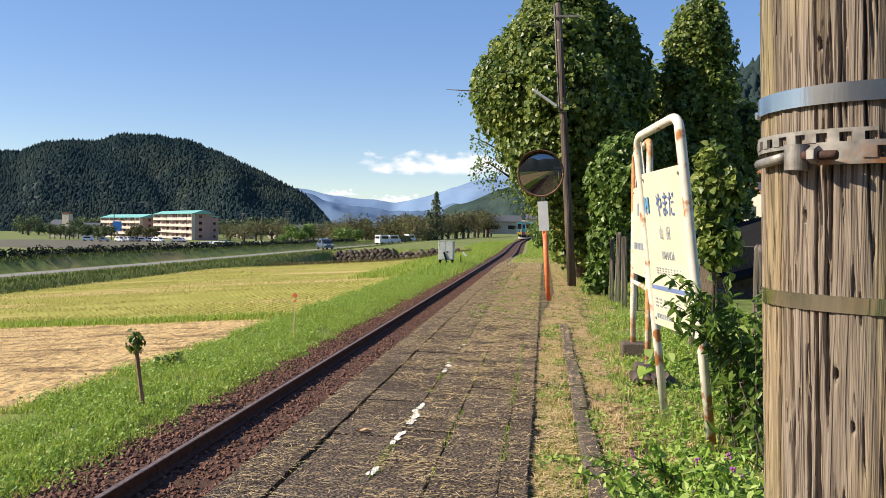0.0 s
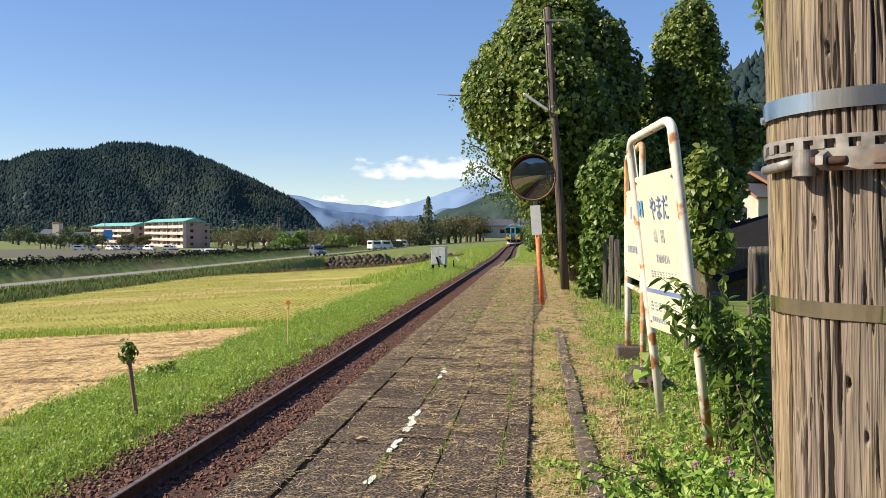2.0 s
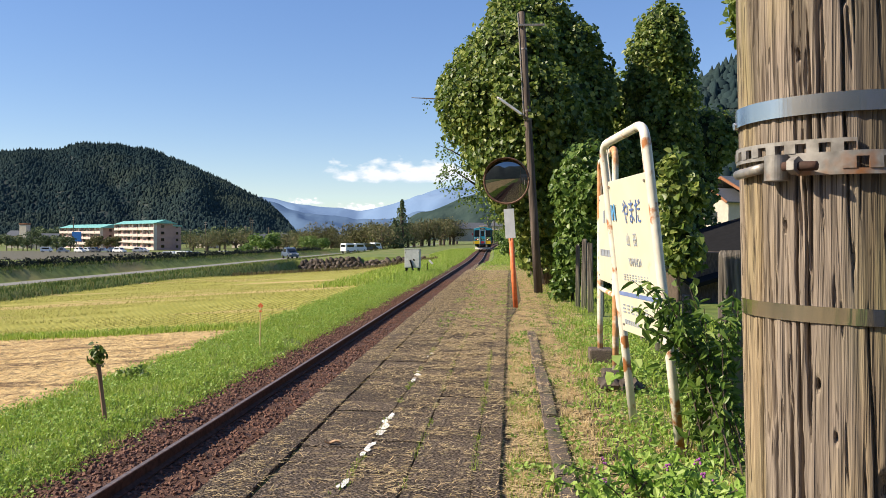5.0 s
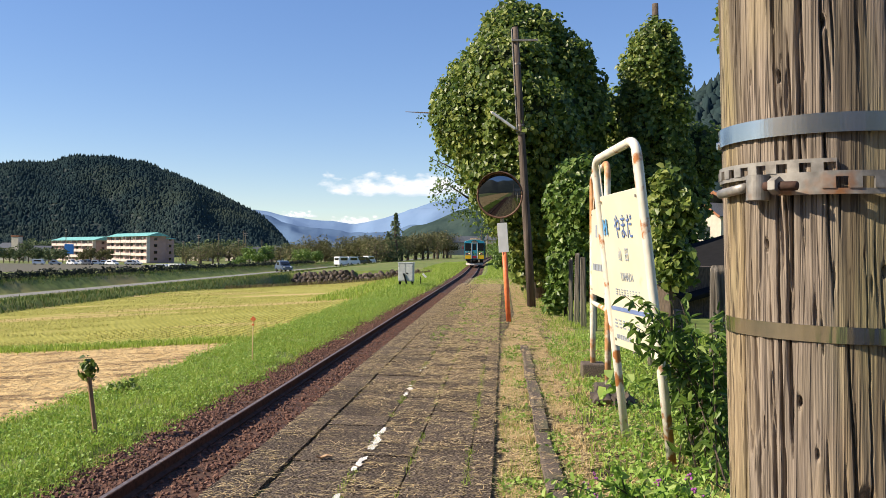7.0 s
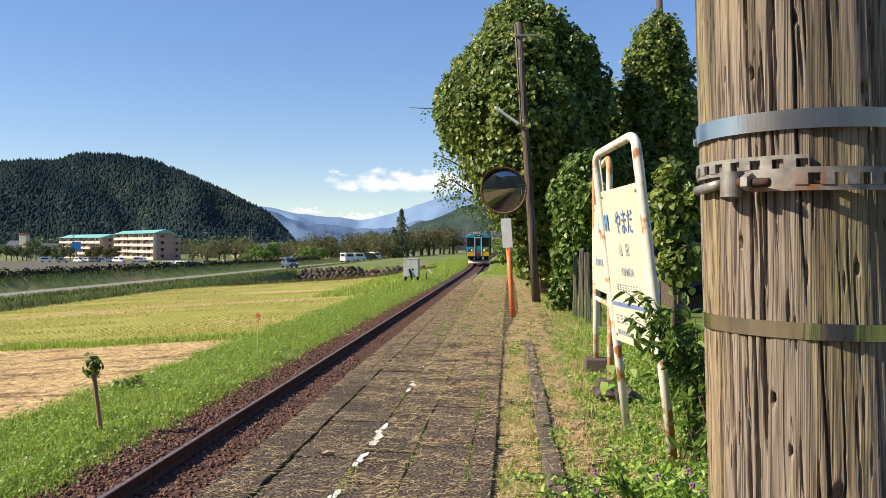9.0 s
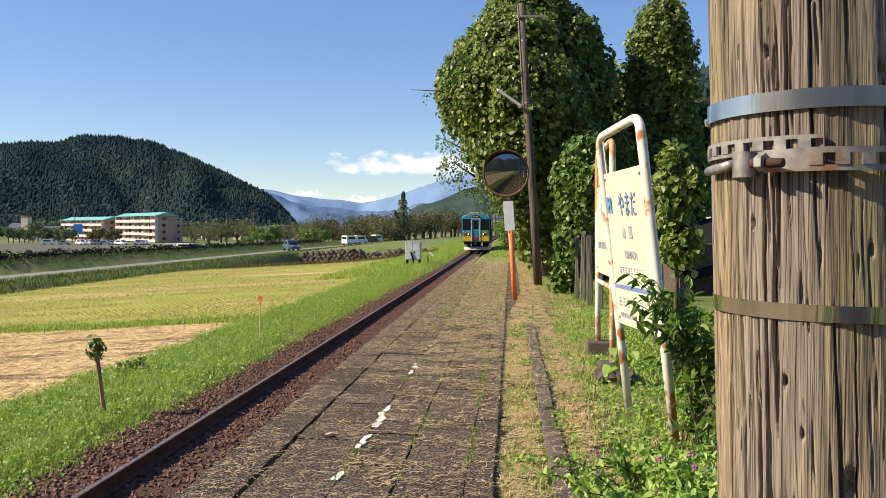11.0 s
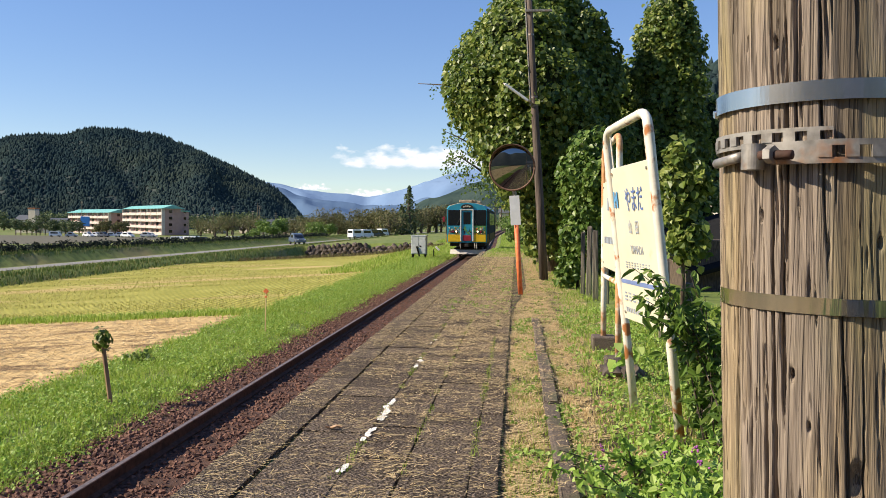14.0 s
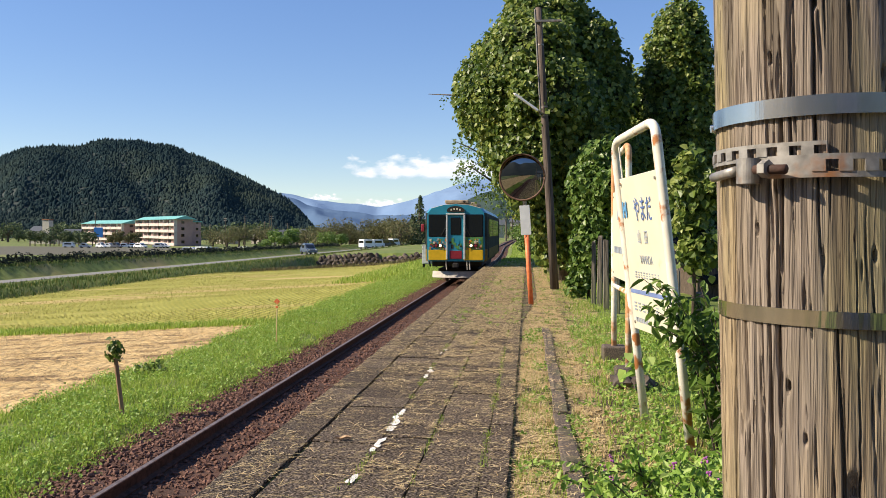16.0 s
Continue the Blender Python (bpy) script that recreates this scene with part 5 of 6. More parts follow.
r_ = random.Random(71)
stems = []
for i in range(24):
    base = Vector((1.62 + r_.gauss(0, 0.16), 5.9 + r_.gauss(0, 0.3), -0.04))
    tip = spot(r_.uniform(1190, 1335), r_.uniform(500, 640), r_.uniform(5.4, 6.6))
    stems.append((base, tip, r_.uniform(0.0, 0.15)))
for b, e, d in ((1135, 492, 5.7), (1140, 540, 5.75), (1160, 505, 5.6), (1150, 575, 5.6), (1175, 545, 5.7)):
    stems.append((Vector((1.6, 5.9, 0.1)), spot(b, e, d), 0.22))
stem_bush("leafy_bush", stems, 44, 0.105, M["shrub"], "leafy green bush of upright stems beside the board", 73, (1.6, 5.9, 0), 0.18)
stems = []
for i in range(75):
    base = Vector((1.05 + r_.gauss(0, 0.28), 4.55 + r_.gauss(0, 0.45), -0.05))
    tip = base + Vector((r_.gauss(-0.05, 0.22), r_.gauss(-0.12, 0.2), r_.uniform(0.15, 0.42)))
    stems.append((base, tip, 0.05))
wild = stem_bush("flowering_weeds", stems, 38, 0.06, M["weed"], "sprawling green weeds with small purple flowers", 79, (1.05, 4.5, 0), 0.27)
for b, tip, s in stems[::6]:
    bm = bmesh.new()
    for _ in range(7):
        c = tip - Vector((1.05, 4.5, 0)) + Vector((r_.gauss(0, 0.012), r_.gauss(0, 0.012), r_.uniform(0, 0.04)))
        bmesh.ops.create_icosphere(bm, subdivisions=1, radius=r_.uniform(0.004, 0.009), matrix=Matrix.Translation(c))
    part("flower_head", bm, M["flower"], wild, "small purple flower head")


def weeds_right(r):
    x, y = 0.75 + r.random() ** 0.8 * 2.2, 3.0 + 12 * r.random() ** 1.4
    return x, y, -0.05, 0.6 + 0.5 * smooth01((x - 0.8) / 0.8)


def ground_weeds():
    r = random.Random(83)
    pts, nr = [], []
    for _ in range(22000):
        x, y, z, s = weeds_right(r)
        if noise.noise((x * 1.6, y * 1.1, 3)) > -0.15:
            pts.append((x, y, z + r.uniform(0.0, 0.12) * s))
            nr.append((r.gauss(-0.2, 0.5), r.gauss(-0.2, 0.5), 1))
    leaflets("ground_weeds", pts, nr, 0.042, M["weed"], "small-leaved weeds covering the ground", category="weeds", droop=0.1, wide=0.35)


ground_weeds()


# ---- old fence posts ----
def fence_post(x, y, h, w, d, label, seed, mat, round_top=0.5):
    r = random.Random(seed)
    bm = box((0, 0, h / 2 - 0.1), (w, d, h + 0.2), min(w, d) * 0.16)
    for v in bm.verts:
        if v.co.z > h * 0.9:
            v.co.x *= 1 - round_top * 0.25
            v.co.z += r.uniform(-0.03, 0.03)
    ob = part("fence_post", bm, mat)
    ob.matrix_world = pose(x, y, 0, r.uniform(-2, 2), r.uniform(-4, 1), r.uniform(-15, 15))
    return tagged(ob, label, "post", "old sleeper fence")


greywood = surface("grey_weathered_timber", (0.06, 0.05, 0.04), (0.23, 0.20, 0.165), 26, (0.16, 0.17, 0.09), 3, bump=0.8, stretch=(1, 1, 0.08))
fence_post(2.06, 7.5, 1.46, 0.27, 0.16, "thick grey weathered timber post with a rounded top", 1, greywood, 1.2)
for i, (x, y, h, w) in enumerate(((1.58, 18.5, 1.38, 0.10), (1.66, 17.9, 1.52, 0.12), (1.74, 17.2, 1.44, 0.13), (1.86, 16.4, 1.5, 0.15), (2.0, 14.4, 1.4, 0.18), (2.1, 12.4, 1.3, 0.16), (2.1, 11.2, 1.1, 0.16), (2.12, 9.6, 0.9, 0.14), (1.85, 8.6, 0.62, 0.12), (1.62, 6.6, 0.5, 0.07))):
    fence_post(x, y, h, w, 0.12, "narrow grey weathered fence post of old timber", 20 + i, greywood)
fence_post(0.98, 33.0, 1.5, 0.22, 0.2, "grey concrete post beside the lamp pole", 60, M["kerb"])
fence_post(1.05, 30.0, 1.7, 0.16, 0.16, "grey weathered timber post behind the lamp pole", 61, greywood)


# ---- middle distance: rock wall, relay box, stakes ----
def rock_wall():
    w = thing("stone_wall", pose(0, 104.4, 0), "low terrace wall of rough dark boulders", "wall", kind="structure")
    r = random.Random(91)
    shapes = []
    for k in range(5):
        bm = bmesh.new()
        bmesh.ops.create_icosphere(bm, subdivisions=2, radius=0.5)
        for v in bm.verts:
            v.co *= 1 + 0.55 * noise.noise(v.co * 2.2 + Vector((k * 5, 0, 0)))
            v.co.y *= 0.7
        me = bpy.data.meshes.new("boulder")
        bm.to_mesh(me)
        bm.free()
        me.materials.append(M["rock"])
        shapes.append(me)
    x = -35.0
    while x < -9.0:
        low = land(x, 103.5)
        high = land(x, 106.5)
        z = low + 0.22
        row = 0
        while z < high - 0.22:
            s = r.uniform(0.66, 1.05)
            ob = new("boulder", r.choice(shapes))
            ob.parent = w
            ob.location = (x + (row % 2) * 0.34 + r.uniform(-0.08, 0.08), -0.35 + 0.18 * row + r.uniform(-0.05, 0.05), z)
            ob.rotation_euler = (r.uniform(-0.4, 0.4), r.random() * 6, r.uniform(-0.4, 0.4))
            ob.scale = (s, s, s * 0.8)
            z += 0.46
            row += 1
        x += 0.72


rock_wall()


def relay_box():
    t = thing("relay_box", pose(-6.42, 53.0, -0.78, 0, 0, -4), "pale grey trackside relay cabinet on short legs", "cabinet")
    part("body", box((0, 0, 0.80), (1.02, 0.5, 1.22), 0.02), M["boxgrey"], t)
    part("cap", box((0, 0, 1.43), (1.08, 0.56, 0.05), 0.015), M["boxgrey"], t)
    for sx in (-1, 1):
        d = part("door", box((sx * 0.245, -0.258, 0.80), (0.46, 0.02, 1.1), 0.008), M["boxgrey"], t)
        part("hinge", box((sx * 0.46, -0.275, 1.2), (0.05, 0.02, 0.09), 0.004), M["steel_dull"], d)
        part("leg", box((sx * 0.42, 0, 0.08), (0.1, 0.4, 0.3), 0.01), M["dark"], t)
    part("pipe", cyl((-0.12, -0.30, 0.72), (0.1, -0.34, 0.02), 0.055, n=10), M["dark"], t, "slanting black cable pipe")
    part("notice", box((0.12, -0.272, 0.72), (0.14, 0.006, 0.1), 0.0, pose(0, 0, 0, 0, 25, 0)), M["dark"], t)
    g = thing("gate_marker", pose(-5.3, 54.0, -0.85), "small white tilted trackside marker", "marker")
    part("board", box((0, 0, 0.62), (0.36, 0.03, 0.13), 0.004, pose(0, 0, 0, 0, 45, 0)), M["white"], g)
    part("post", box((-0.25, 0, 0.25), (0.06, 0.06, 0.6), 0.004), M["dark"], g)


relay_box()


def stakes():
    z = land(-5.42, 17.02)
    t = thing("survey_stake", pose(-5.42, 17.02, z), "thin stake with a small orange marker", "stake")
    part("stick", cyl((0, 0, -0.1), (0.02, 0, 0.02 - z), 0.012, n=6), M["drygrass"], t)
    part("marker", box((0.02, 0, 0.04 - z), (0.095, 0.02, 0.095), 0.004, pose(0, 0, 0, 0, 45, 0)), M["orange"], t, "orange diamond marker")
    part("tape", box((0.02, -0.012, -0.08 - z), (0.06, 0.01, 0.04), 0.002), M["orange"], t)
    z = land(-5.46, 10.18)
    t = thing("wooden_stake", pose(-5.46, 10.18, z), "weathered wooden stake topped by a small vine", "stake")
    vine_wood = surface("pale_stake_wood", (0.2, 0.12, 0.07), (0.38, 0.24, 0.14), 20, bump=0.4, stretch=(1, 1, 0.1))
    obj("shaft", *sweep([(0.13, 0, -0.1), (0.08, 0, 0.3), (0.0, 0, 0.0 - z)], [0.032, 0.03, 0.028], 8), vine_wood, t)
    r = np.random.RandomState(3)
    v = r.normal(0, 1, (90, 3))
    v /= np.linalg.norm(v, axis=1)[:, None]
    leaflets("vine", v * r.uniform(0.4, 1.25, (90, 1)) * np.array([0.10, 0.09, 0.16]) + np.array([0, 0, -0.03 - z]), v, 0.075, M["kudzu"], "", t, seed=3)
    z = land(-6.9, 14.0)
    v = r.normal(0, 1, (160, 3)) * np.array([0.16, 0.10, 0.05])
    leaflets("weed_clump", v + np.array([-6.6, 13.6, land(-6.6, 13.6) + 0.1]), np.abs(v) + 0.1, 0.09, M["kudzu"], "isolated green weed clump at the field edge", category="weeds", seed=4)


stakes()


def ridge_grass(r):
    x = -27 + 21.0 * r.random()
    y = 21.6 + r.gauss(0, 0.32) + 0.5 * noise.noise((x * 0.4, 0, 0))
    return x, y, land(x, y), 0.5 + 0.8 * r.random()


blades("ridge_grass", 14000, ridge_grass, 0.14, 0.012, M["grass"], "grassy ridge between the paddies", seed=33)


def stubble(r):
    y = 22.5 + 60 * r.random() ** 1.6
    x = -27 + 20 * r.random()
    x = round(x / 0.3) * 0.3 + r.gauss(0, 0.03)
    if noise.noise((x * 0.11, y * 0.42, 6)) > 0.16:
        return None
    return x, y, land(x, y), 0.5 + 0.008 * y


blades("rice_stubble", 42000, stubble, 0.085, 0.010, leafy("stubble_blades", (0.26, 0.26, 0.05), (0.38, 0.36, 0.10), (0.46, 0.38, 0.16), 0.8, 0.3), "rows of yellow-green rice stubble", "stubble", seed=34)


def cut_straw(r):
    y = 5 + 16.3 * r.random()
    x = -7.3 - 14 * r.random()
    return x, y, land(x, y), 0.4 + 0.3 * r.random()


blades("field_straw", 16000, cut_straw, 0.05, 0.006, M["drygrass"], "pale cut straw lying on the paddy", "straw", seed=35, lean=2.2)


def bank_grass(r):
    y = 30 + 160 * r.random() ** 1.3
    x = -27.4 - r.random() * 2.4 if r.random() < 0.5 else -34.4 - r.random() * 2.6
    return x, y, land(x, y), 0.7 + 0.6 * r.random()


blades("bank_grass", 30000, bank_grass, 0.27, 0.025, leafy("bank_grass_blades", (0.05, 0.10, 0.018), (0.12, 0.175, 0.035), (0.27, 0.24, 0.09), 0.7, 0.2), "rough tall grass on the lane banks", seed=36)


def far_ridge(r):
    x = -27 + 19.5 * r.random()
    y = 80 + 0.35 * (x + 17) + r.gauss(0, 0.45) + noise.noise((x * 0.3, 0, 5))
    return x, y, land(x, y), 0.5 + 0.9 * r.random()


blades("far_ridge_grass", 7000, far_ridge, 0.34, 0.03, leafy("withered_ridge_grass", (0.10, 0.08, 0.04), (0.17, 0.13, 0.06), (0.16, 0.19, 0.05), 0.8, 0.2), "withered brown grass on a far paddy ridge", seed=38)


def lane():
    ys = list(np.arange(20, 400, 6.0))
    vs = [(x, y, road_z(min(y, 240)) + 0.02) for y in ys for x in (-33.2, -31.4)]
    fs = [(2 * i, 2 * i + 1, 2 * i + 3, 2 * i + 2) for i in range(len(ys) - 1)]
    tagged(obj("lane", vs, fs, M["asphalt"]), "narrow pale farm lane across the paddies", "road", kind="structure")


lane()


def hedge():
    r = random.Random(55)
    pts, nr = [], []
    for _ in range(16000):
        y = 30 + 120 * r.random() ** 1.2
        h = 1.0 + 0.25 * noise.noise((y * 0.4, 0, 0))
        a = r.random() * math.pi
        pts.append((-36.0 + 0.45 * math.cos(a), y, land(-36.5, y) + h * math.sin(a) * r.uniform(0.7, 1.1) - 0.4))
        nr.append((math.cos(a), -0.2, math.sin(a)))
    leaflets("lane_hedge", pts, nr, 0.2, M["conifer"], "low dark clipped hedge along the lane", category="hedge", droop=0.2)


hedge()


def car_park():
    vs, fs = [], []
    ys = list(np.arange(140, 255, 5.0))
    for y in ys:
        for x in (-170, -58):
            vs.append((x, y, land(x, y) + 0.03))
    fs = [(2 * i, 2 * i + 1, 2 * i + 3, 2 * i + 2) for i in range(len(ys) - 1)]
    tagged(obj("car_park", vs, fs, surface("gravel_car_park", (0.085, 0.08, 0.05), (0.14, 0.125, 0.085), 2, bump=0.2)), "brownish gravel car park in the valley", "car park", kind="structure")


car_park()


# ---- parked vehicles ----
def vehicle(name, m, col, length, height, label, van=False, cat="car"):
    t = thing(name, m, label, cat, "parked vehicles")
    w = 0.74 if length < 3.6 else 0.84
    h = height
    if van:
        prof = [(0, 0.35), (0, 0.95), (0.35, h * 0.62), (0.75, h * 0.97), (1.2, h), (length - 0.15, h), (length, h * 0.9), (length, 0.35)]
    else:
        prof = [(0, 0.35), (0.02, 0.75), (0.9, 0.92), (1.5, h * 0.97), (1.9, h), (length - 0.9, h), (length - 0.35, h * 0.66), (length, h * 0.6), (length, 0.35)]
    n = len(prof)
    vs = []
    for sx, k in ((-1, 1), (1, 1)):
        vs += [(sx * (w if z < 1.0 else w * 0.9), y - length / 2, z) for y, z in prof]
    fs = [tuple(range(n)), tuple(range(2 * n - 1, n - 1, -1))] + [(i, n + i, n + (i + 1) % n, (i + 1) % n) for i in range(n)]
    paint = plain(name + "_paint", col, 0.25, 0.0, 0.5, 0.04)
    obj("body", vs, fs, paint, t)
    y0, y1 = -length / 2 + (0.75 if van else 1.45), length / 2 - (0.3 if van else 0.75)
    for sx in (-1, 1):
        part("side_window", box((sx * w * 0.94, (y0 + y1) / 2, h * 0.74), (0.06, (y1 - y0) * 0.86, h * 0.26), 0.01), M["glass"], t)
    part("windscreen", box((0, -length / 2 + (0.5 if van else 1.15), h * 0.78), (w * 1.55, 0.06, h * 0.32), 0.01, pose(0, 0, 0, -48 if van else -58)), M["glass"], t)
    part("rear_window", box((0, length / 2 - (0.02 if van else 0.5), h * 0.74), (w * 1.5, 0.05, h * 0.24), 0.01), M["glass"], t)
    for sx in (-1, 1):
        part("headlight", box((sx * w * 0.72, -length / 2 + 0.01, 0.72), (0.3, 0.08, 0.16), 0.02), M["white"], t)
        for y in (-length / 2 + 0.7, length / 2 - 0.65):
            wh = part("wheel", cyl((sx * w * 0.8, y, 0.29), (sx * (w + 0.01), y, 0.29), 0.29, n=16), M["dark"], t)
            part("rim", cyl((sx * (w + 0.008), y, 0.29), (sx * (w + 0.02), y, 0.29), 0.17, n=12), M["steel"], wh)
    return t


def on_land(b, d, turn, lift=0.0):
    x = (b - 920) / 1414 * d
    return pose(x, d, land(x, d) + lift, 0, 0, turn)


vehicle("car", on_land(526, 113, 35), (0.09, 0.12, 0.17), 3.4, 1.62, "blue-grey compact car parked on the lane", False)
vehicle("van", on_land(633, 158, 150), (0.8, 0.8, 0.78), 3.4, 1.9, "white boxy van parked beside the lane", True, "van")
vehicle("van", on_land(650, 166, 150), (0.72, 0.73, 0.74), 3.6, 1.85, "silver van parked beside the lane", True, "van")
vehicle("van", on_land(663, 172, 160), (0.05, 0.055, 0.06), 4.2, 1.8, "dark minivan parked beside the lane", True, "van")
vehicle("car", on_land(673, 178, 160), (0.03, 0.03, 0.035), 4.2, 1.6, "black car parked beside the lane", False)
vehicle("van", on_land(682, 186, 160), (0.78, 0.78, 0.76), 3.5, 1.9, "white van parked at the end of the row", True, "van")
cols = [(0.78, 0.78, 0.77), (0.6, 0.62, 0.63), (0.1, 0.11, 0.13), (0.75, 0.75, 0.73), (0.14, 0.2, 0.3), (0.8, 0.8, 0.79), (0.4, 0.42, 0.44)]
tone = ["white", "silver", "black", "off-white", "blue", "white", "grey"]
rv = random.Random(5)
for i, (b, d) in enumerate(((303, 160), (330, 158), (352, 160), (405, 170), (418, 172), (66, 232), (98, 228), (130, 232), (146, 240), (160, 236), (176, 238), (194, 240), (206, 236), (243, 242), (252, 244))):
    vehicle("car", on_land(b, d, rv.choice((70, 80, 95, 110))), cols[i % 7], rv.choice((3.4, 3.9, 4.3)), rv.uniform(1.45, 1.7), tone[i % 7] + " car in the valley car park", rv.random() < 0.3)


# ---- apartment blocks ----
def apartment(cx, cy, lx, ly, depth, floors, base, label, bays, roof_rise=1.6, wing=False):
    """Block from its near corner to its far corner along the balcony side."""
    c, l = Vector((cx, cy, 0)), Vector((lx, ly, 0))
    ln = (l - c).length
    rz = math.degrees(math.atan2((c - l).y, (c - l).x))
    t = thing("apartment_building", pose(lx, ly, base, 0, 0, rz), label, "building", "apartment blocks")
    fh = 2.6
    H = floors * fh
    wallm = surface("pink_beige_render", (0.40, 0.255, 0.22), (0.46, 0.30, 0.26), 0.5, bump=0.1)
    pale = surface("pale_balcony_concrete", (0.54, 0.46, 0.41), (0.62, 0.54, 0.48), 0.6, bump=0.1)
    teal = surface("teal_sheet_roof", (0.16, 0.42, 0.38), (0.22, 0.50, 0.45), 0.4, rough=0.5, bump=0.1)
    part("wall", box((ln / 2, depth / 2 + 0.6, H / 2), (ln, depth, H)), wallm, t)
    e = 0.9
    vs = [(-e, -e, H), (ln + e, -e, H), (ln + e, depth + 1.2 + e, H), (-e, depth + 1.2 + e, H), (-e, depth / 2 + 0.6, H + roof_rise), (ln + e, depth / 2 + 0.6, H + roof_rise)]
    obj("roof", vs, [(0, 1, 5, 4), (2, 3, 4, 5), (0, 4, 3), (1, 2, 5), (3, 2, 1, 0)], teal, t, "teal sheet-metal roof")
    bw = ln / bays
    for k in range(floors):
        for i in range(bays):
            x = (i + 0.5) * bw
            part("window", box((x + bw * 0.12, 0.57, k * fh + 1.45), (bw * 0.5, 0.1, 1.9)), M["glass"], t)
            bal = part("balcony", box((x, -0.55, k * fh + 0.55), (bw * (0.9 if i % 2 else 0.98), 0.14, 1.1)), pale, t, "pale balcony parapet")
            part("balcony_floor", box((x, 0.0, k * fh + 0.05), (bw, 1.2, 0.14)), pale, bal)
        for i in range(bays + 1):
            if i % 2 == 0:
                part("party_wall", box((min(max(i * bw, 0.1), ln - 0.1), 0.0, k * fh + fh / 2), (0.2, 1.25, fh)), pale, t)
        part("end_window", box((ln + 0.02, depth * 0.45, k * fh + 1.5), (0.1, 1.2, 1.1)), M["glass"], t)
    if wing:
        part("stair_tower", box((ln - 4, depth + 2.3, H / 2 - 0.5), (7, 3.4, H - 1)), wallm, t, "stair wing in pink-beige render")
        part("stair_roof", box((ln - 4, depth + 2.3, H - 0.9), (7.6, 4.0, 0.4), 0.1), teal, t)
        for k in range(floors):
            part("end_window", box((ln - 0.48, depth + 2.4, k * fh + 1.4), (0.1, 0.9, 1.0)), M["glass"], t)
    return t


apartment(-137, 300, -175, 343, 6.2, 4, -4.9, "four-storey pink apartment block with a teal roof", 8, 1.5, True)
apartment(-182, 344, -224.5, 384, 8.5, 4, -6.4, "three-storey pink apartment block with a teal roof", 8, 1.7)


def small_house(name, m, w, d, h, roof, wall, label, over=0.5):
    t = thing(name, m, label, "house")
    part("wall", box((0, 0, h / 2), (w, d, h)), wall, t)
    e = over
    rise = d * 0.28
    vs = [(-w / 2 - e, -d / 2 - e, h - 0.1), (w / 2 + e, -d / 2 - e, h - 0.1), (w / 2 + e, d / 2 + e, h - 0.1), (-w / 2 - e, d / 2 + e, h - 0.1), (-w / 2 - e, 0, h + rise), (w / 2 + e, 0, h + rise)]
    vs += [(x, y, z + 0.16) for x, y, z in vs]
    obj("roof", vs, [(0, 1, 5, 4)[::-1], (2, 3, 4, 5)[::-1], (6, 7, 11, 10), (8, 9, 10, 11), (0, 6, 10, 4), (4, 10, 9, 3), (1, 5, 11, 7), (5, 2, 8, 11), (0, 1, 7, 6), (3, 9, 8, 2)], roof, t)
    for sx in (-1, 1):
        part("window", box((sx * w * 0.25, -d / 2 - 0.02, h * 0.55), (w * 0.22, 0.08, h * 0.3)), M["glass"], t)
        part("window", box((sx * (w / 2 + 0.02), 0, h * 0.55), (0.08, d * 0.25, h * 0.3)), M["glass"], t)
    return t


tiles = surface("grey_roof_tiles", (0.06, 0.065, 0.07), (0.13, 0.135, 0.14), 6, rough=0.5, bump=0.6, stretch=(1, 4, 1))
plaster = surface("cream_plaster", (0.46, 0.41, 0.34), (0.54, 0.48, 0.40), 1.5, bump=0.1)
brownwood = surface("brown_house_timber", (0.22, 0.09, 0.045), (0.36, 0.16, 0.08), 6, bump=0.3, stretch=(1, 1, 6))
# tiled house behind the thicket, gable towards the platform
hs = small_house("tiled_house", pose(30.6, 102.4, 0.7, 0, 0, 28), 10, 8.0, 5.9, tiles, plaster, "cream plastered house with grey tiles and brown gables", 0.7)
for s in (-1, 1):
    part("gable_board", box((-5.72, s * 2.3, 6.95), (0.16, 5.2, 0.34), 0.02, pose(0, 0, 0, -26 * s)), brownwood, hs, "brown timber gable board")
part("wall_beam", box((-5.06, 0, 5.2), (0.12, 7.6, 0.3), 0.02), brownwood, hs, "brown timber beam")
pr = part("porch_wall", box((-6.4, -1.2, 2.6), (3.0, 5.0, 5.2)), plaster, hs, "projecting plastered porch bay")
for s in (-1, 1):
    part("porch_roof", box((-6.6, -1.2 + s * 1.45, 5.75), (3.8, 3.5, 0.2), 0.02, pose(0, 0, 0, -30 * s)), tiles, hs, "lower tiled porch roof")
    part("gable_board", box((-8.5, -1.2 + s * 1.45, 5.72), (0.12, 3.4, 0.26), 0.02, pose(0, 0, 0, -30 * s)), brownwood, hs, "brown timber gable board")
part("window", box((-7.95, -1.2, 3.2), (0.08, 1.4, 1.2)), M["glass"], hs)
sh = thing("dark_shed", pose(6.6, 22.5, 0, 0, 0, 8), "low shed with a black sheet roof", "shed")
part("wall", box((0, 0, 0.55), (4.6, 3.4, 1.3)), M["bark"], sh)
part("roof", box((0, 0, 1.5), (5.2, 4.2, 0.12), 0.02, pose(0, 0, 0, 12, -16)), M["dark"], sh)
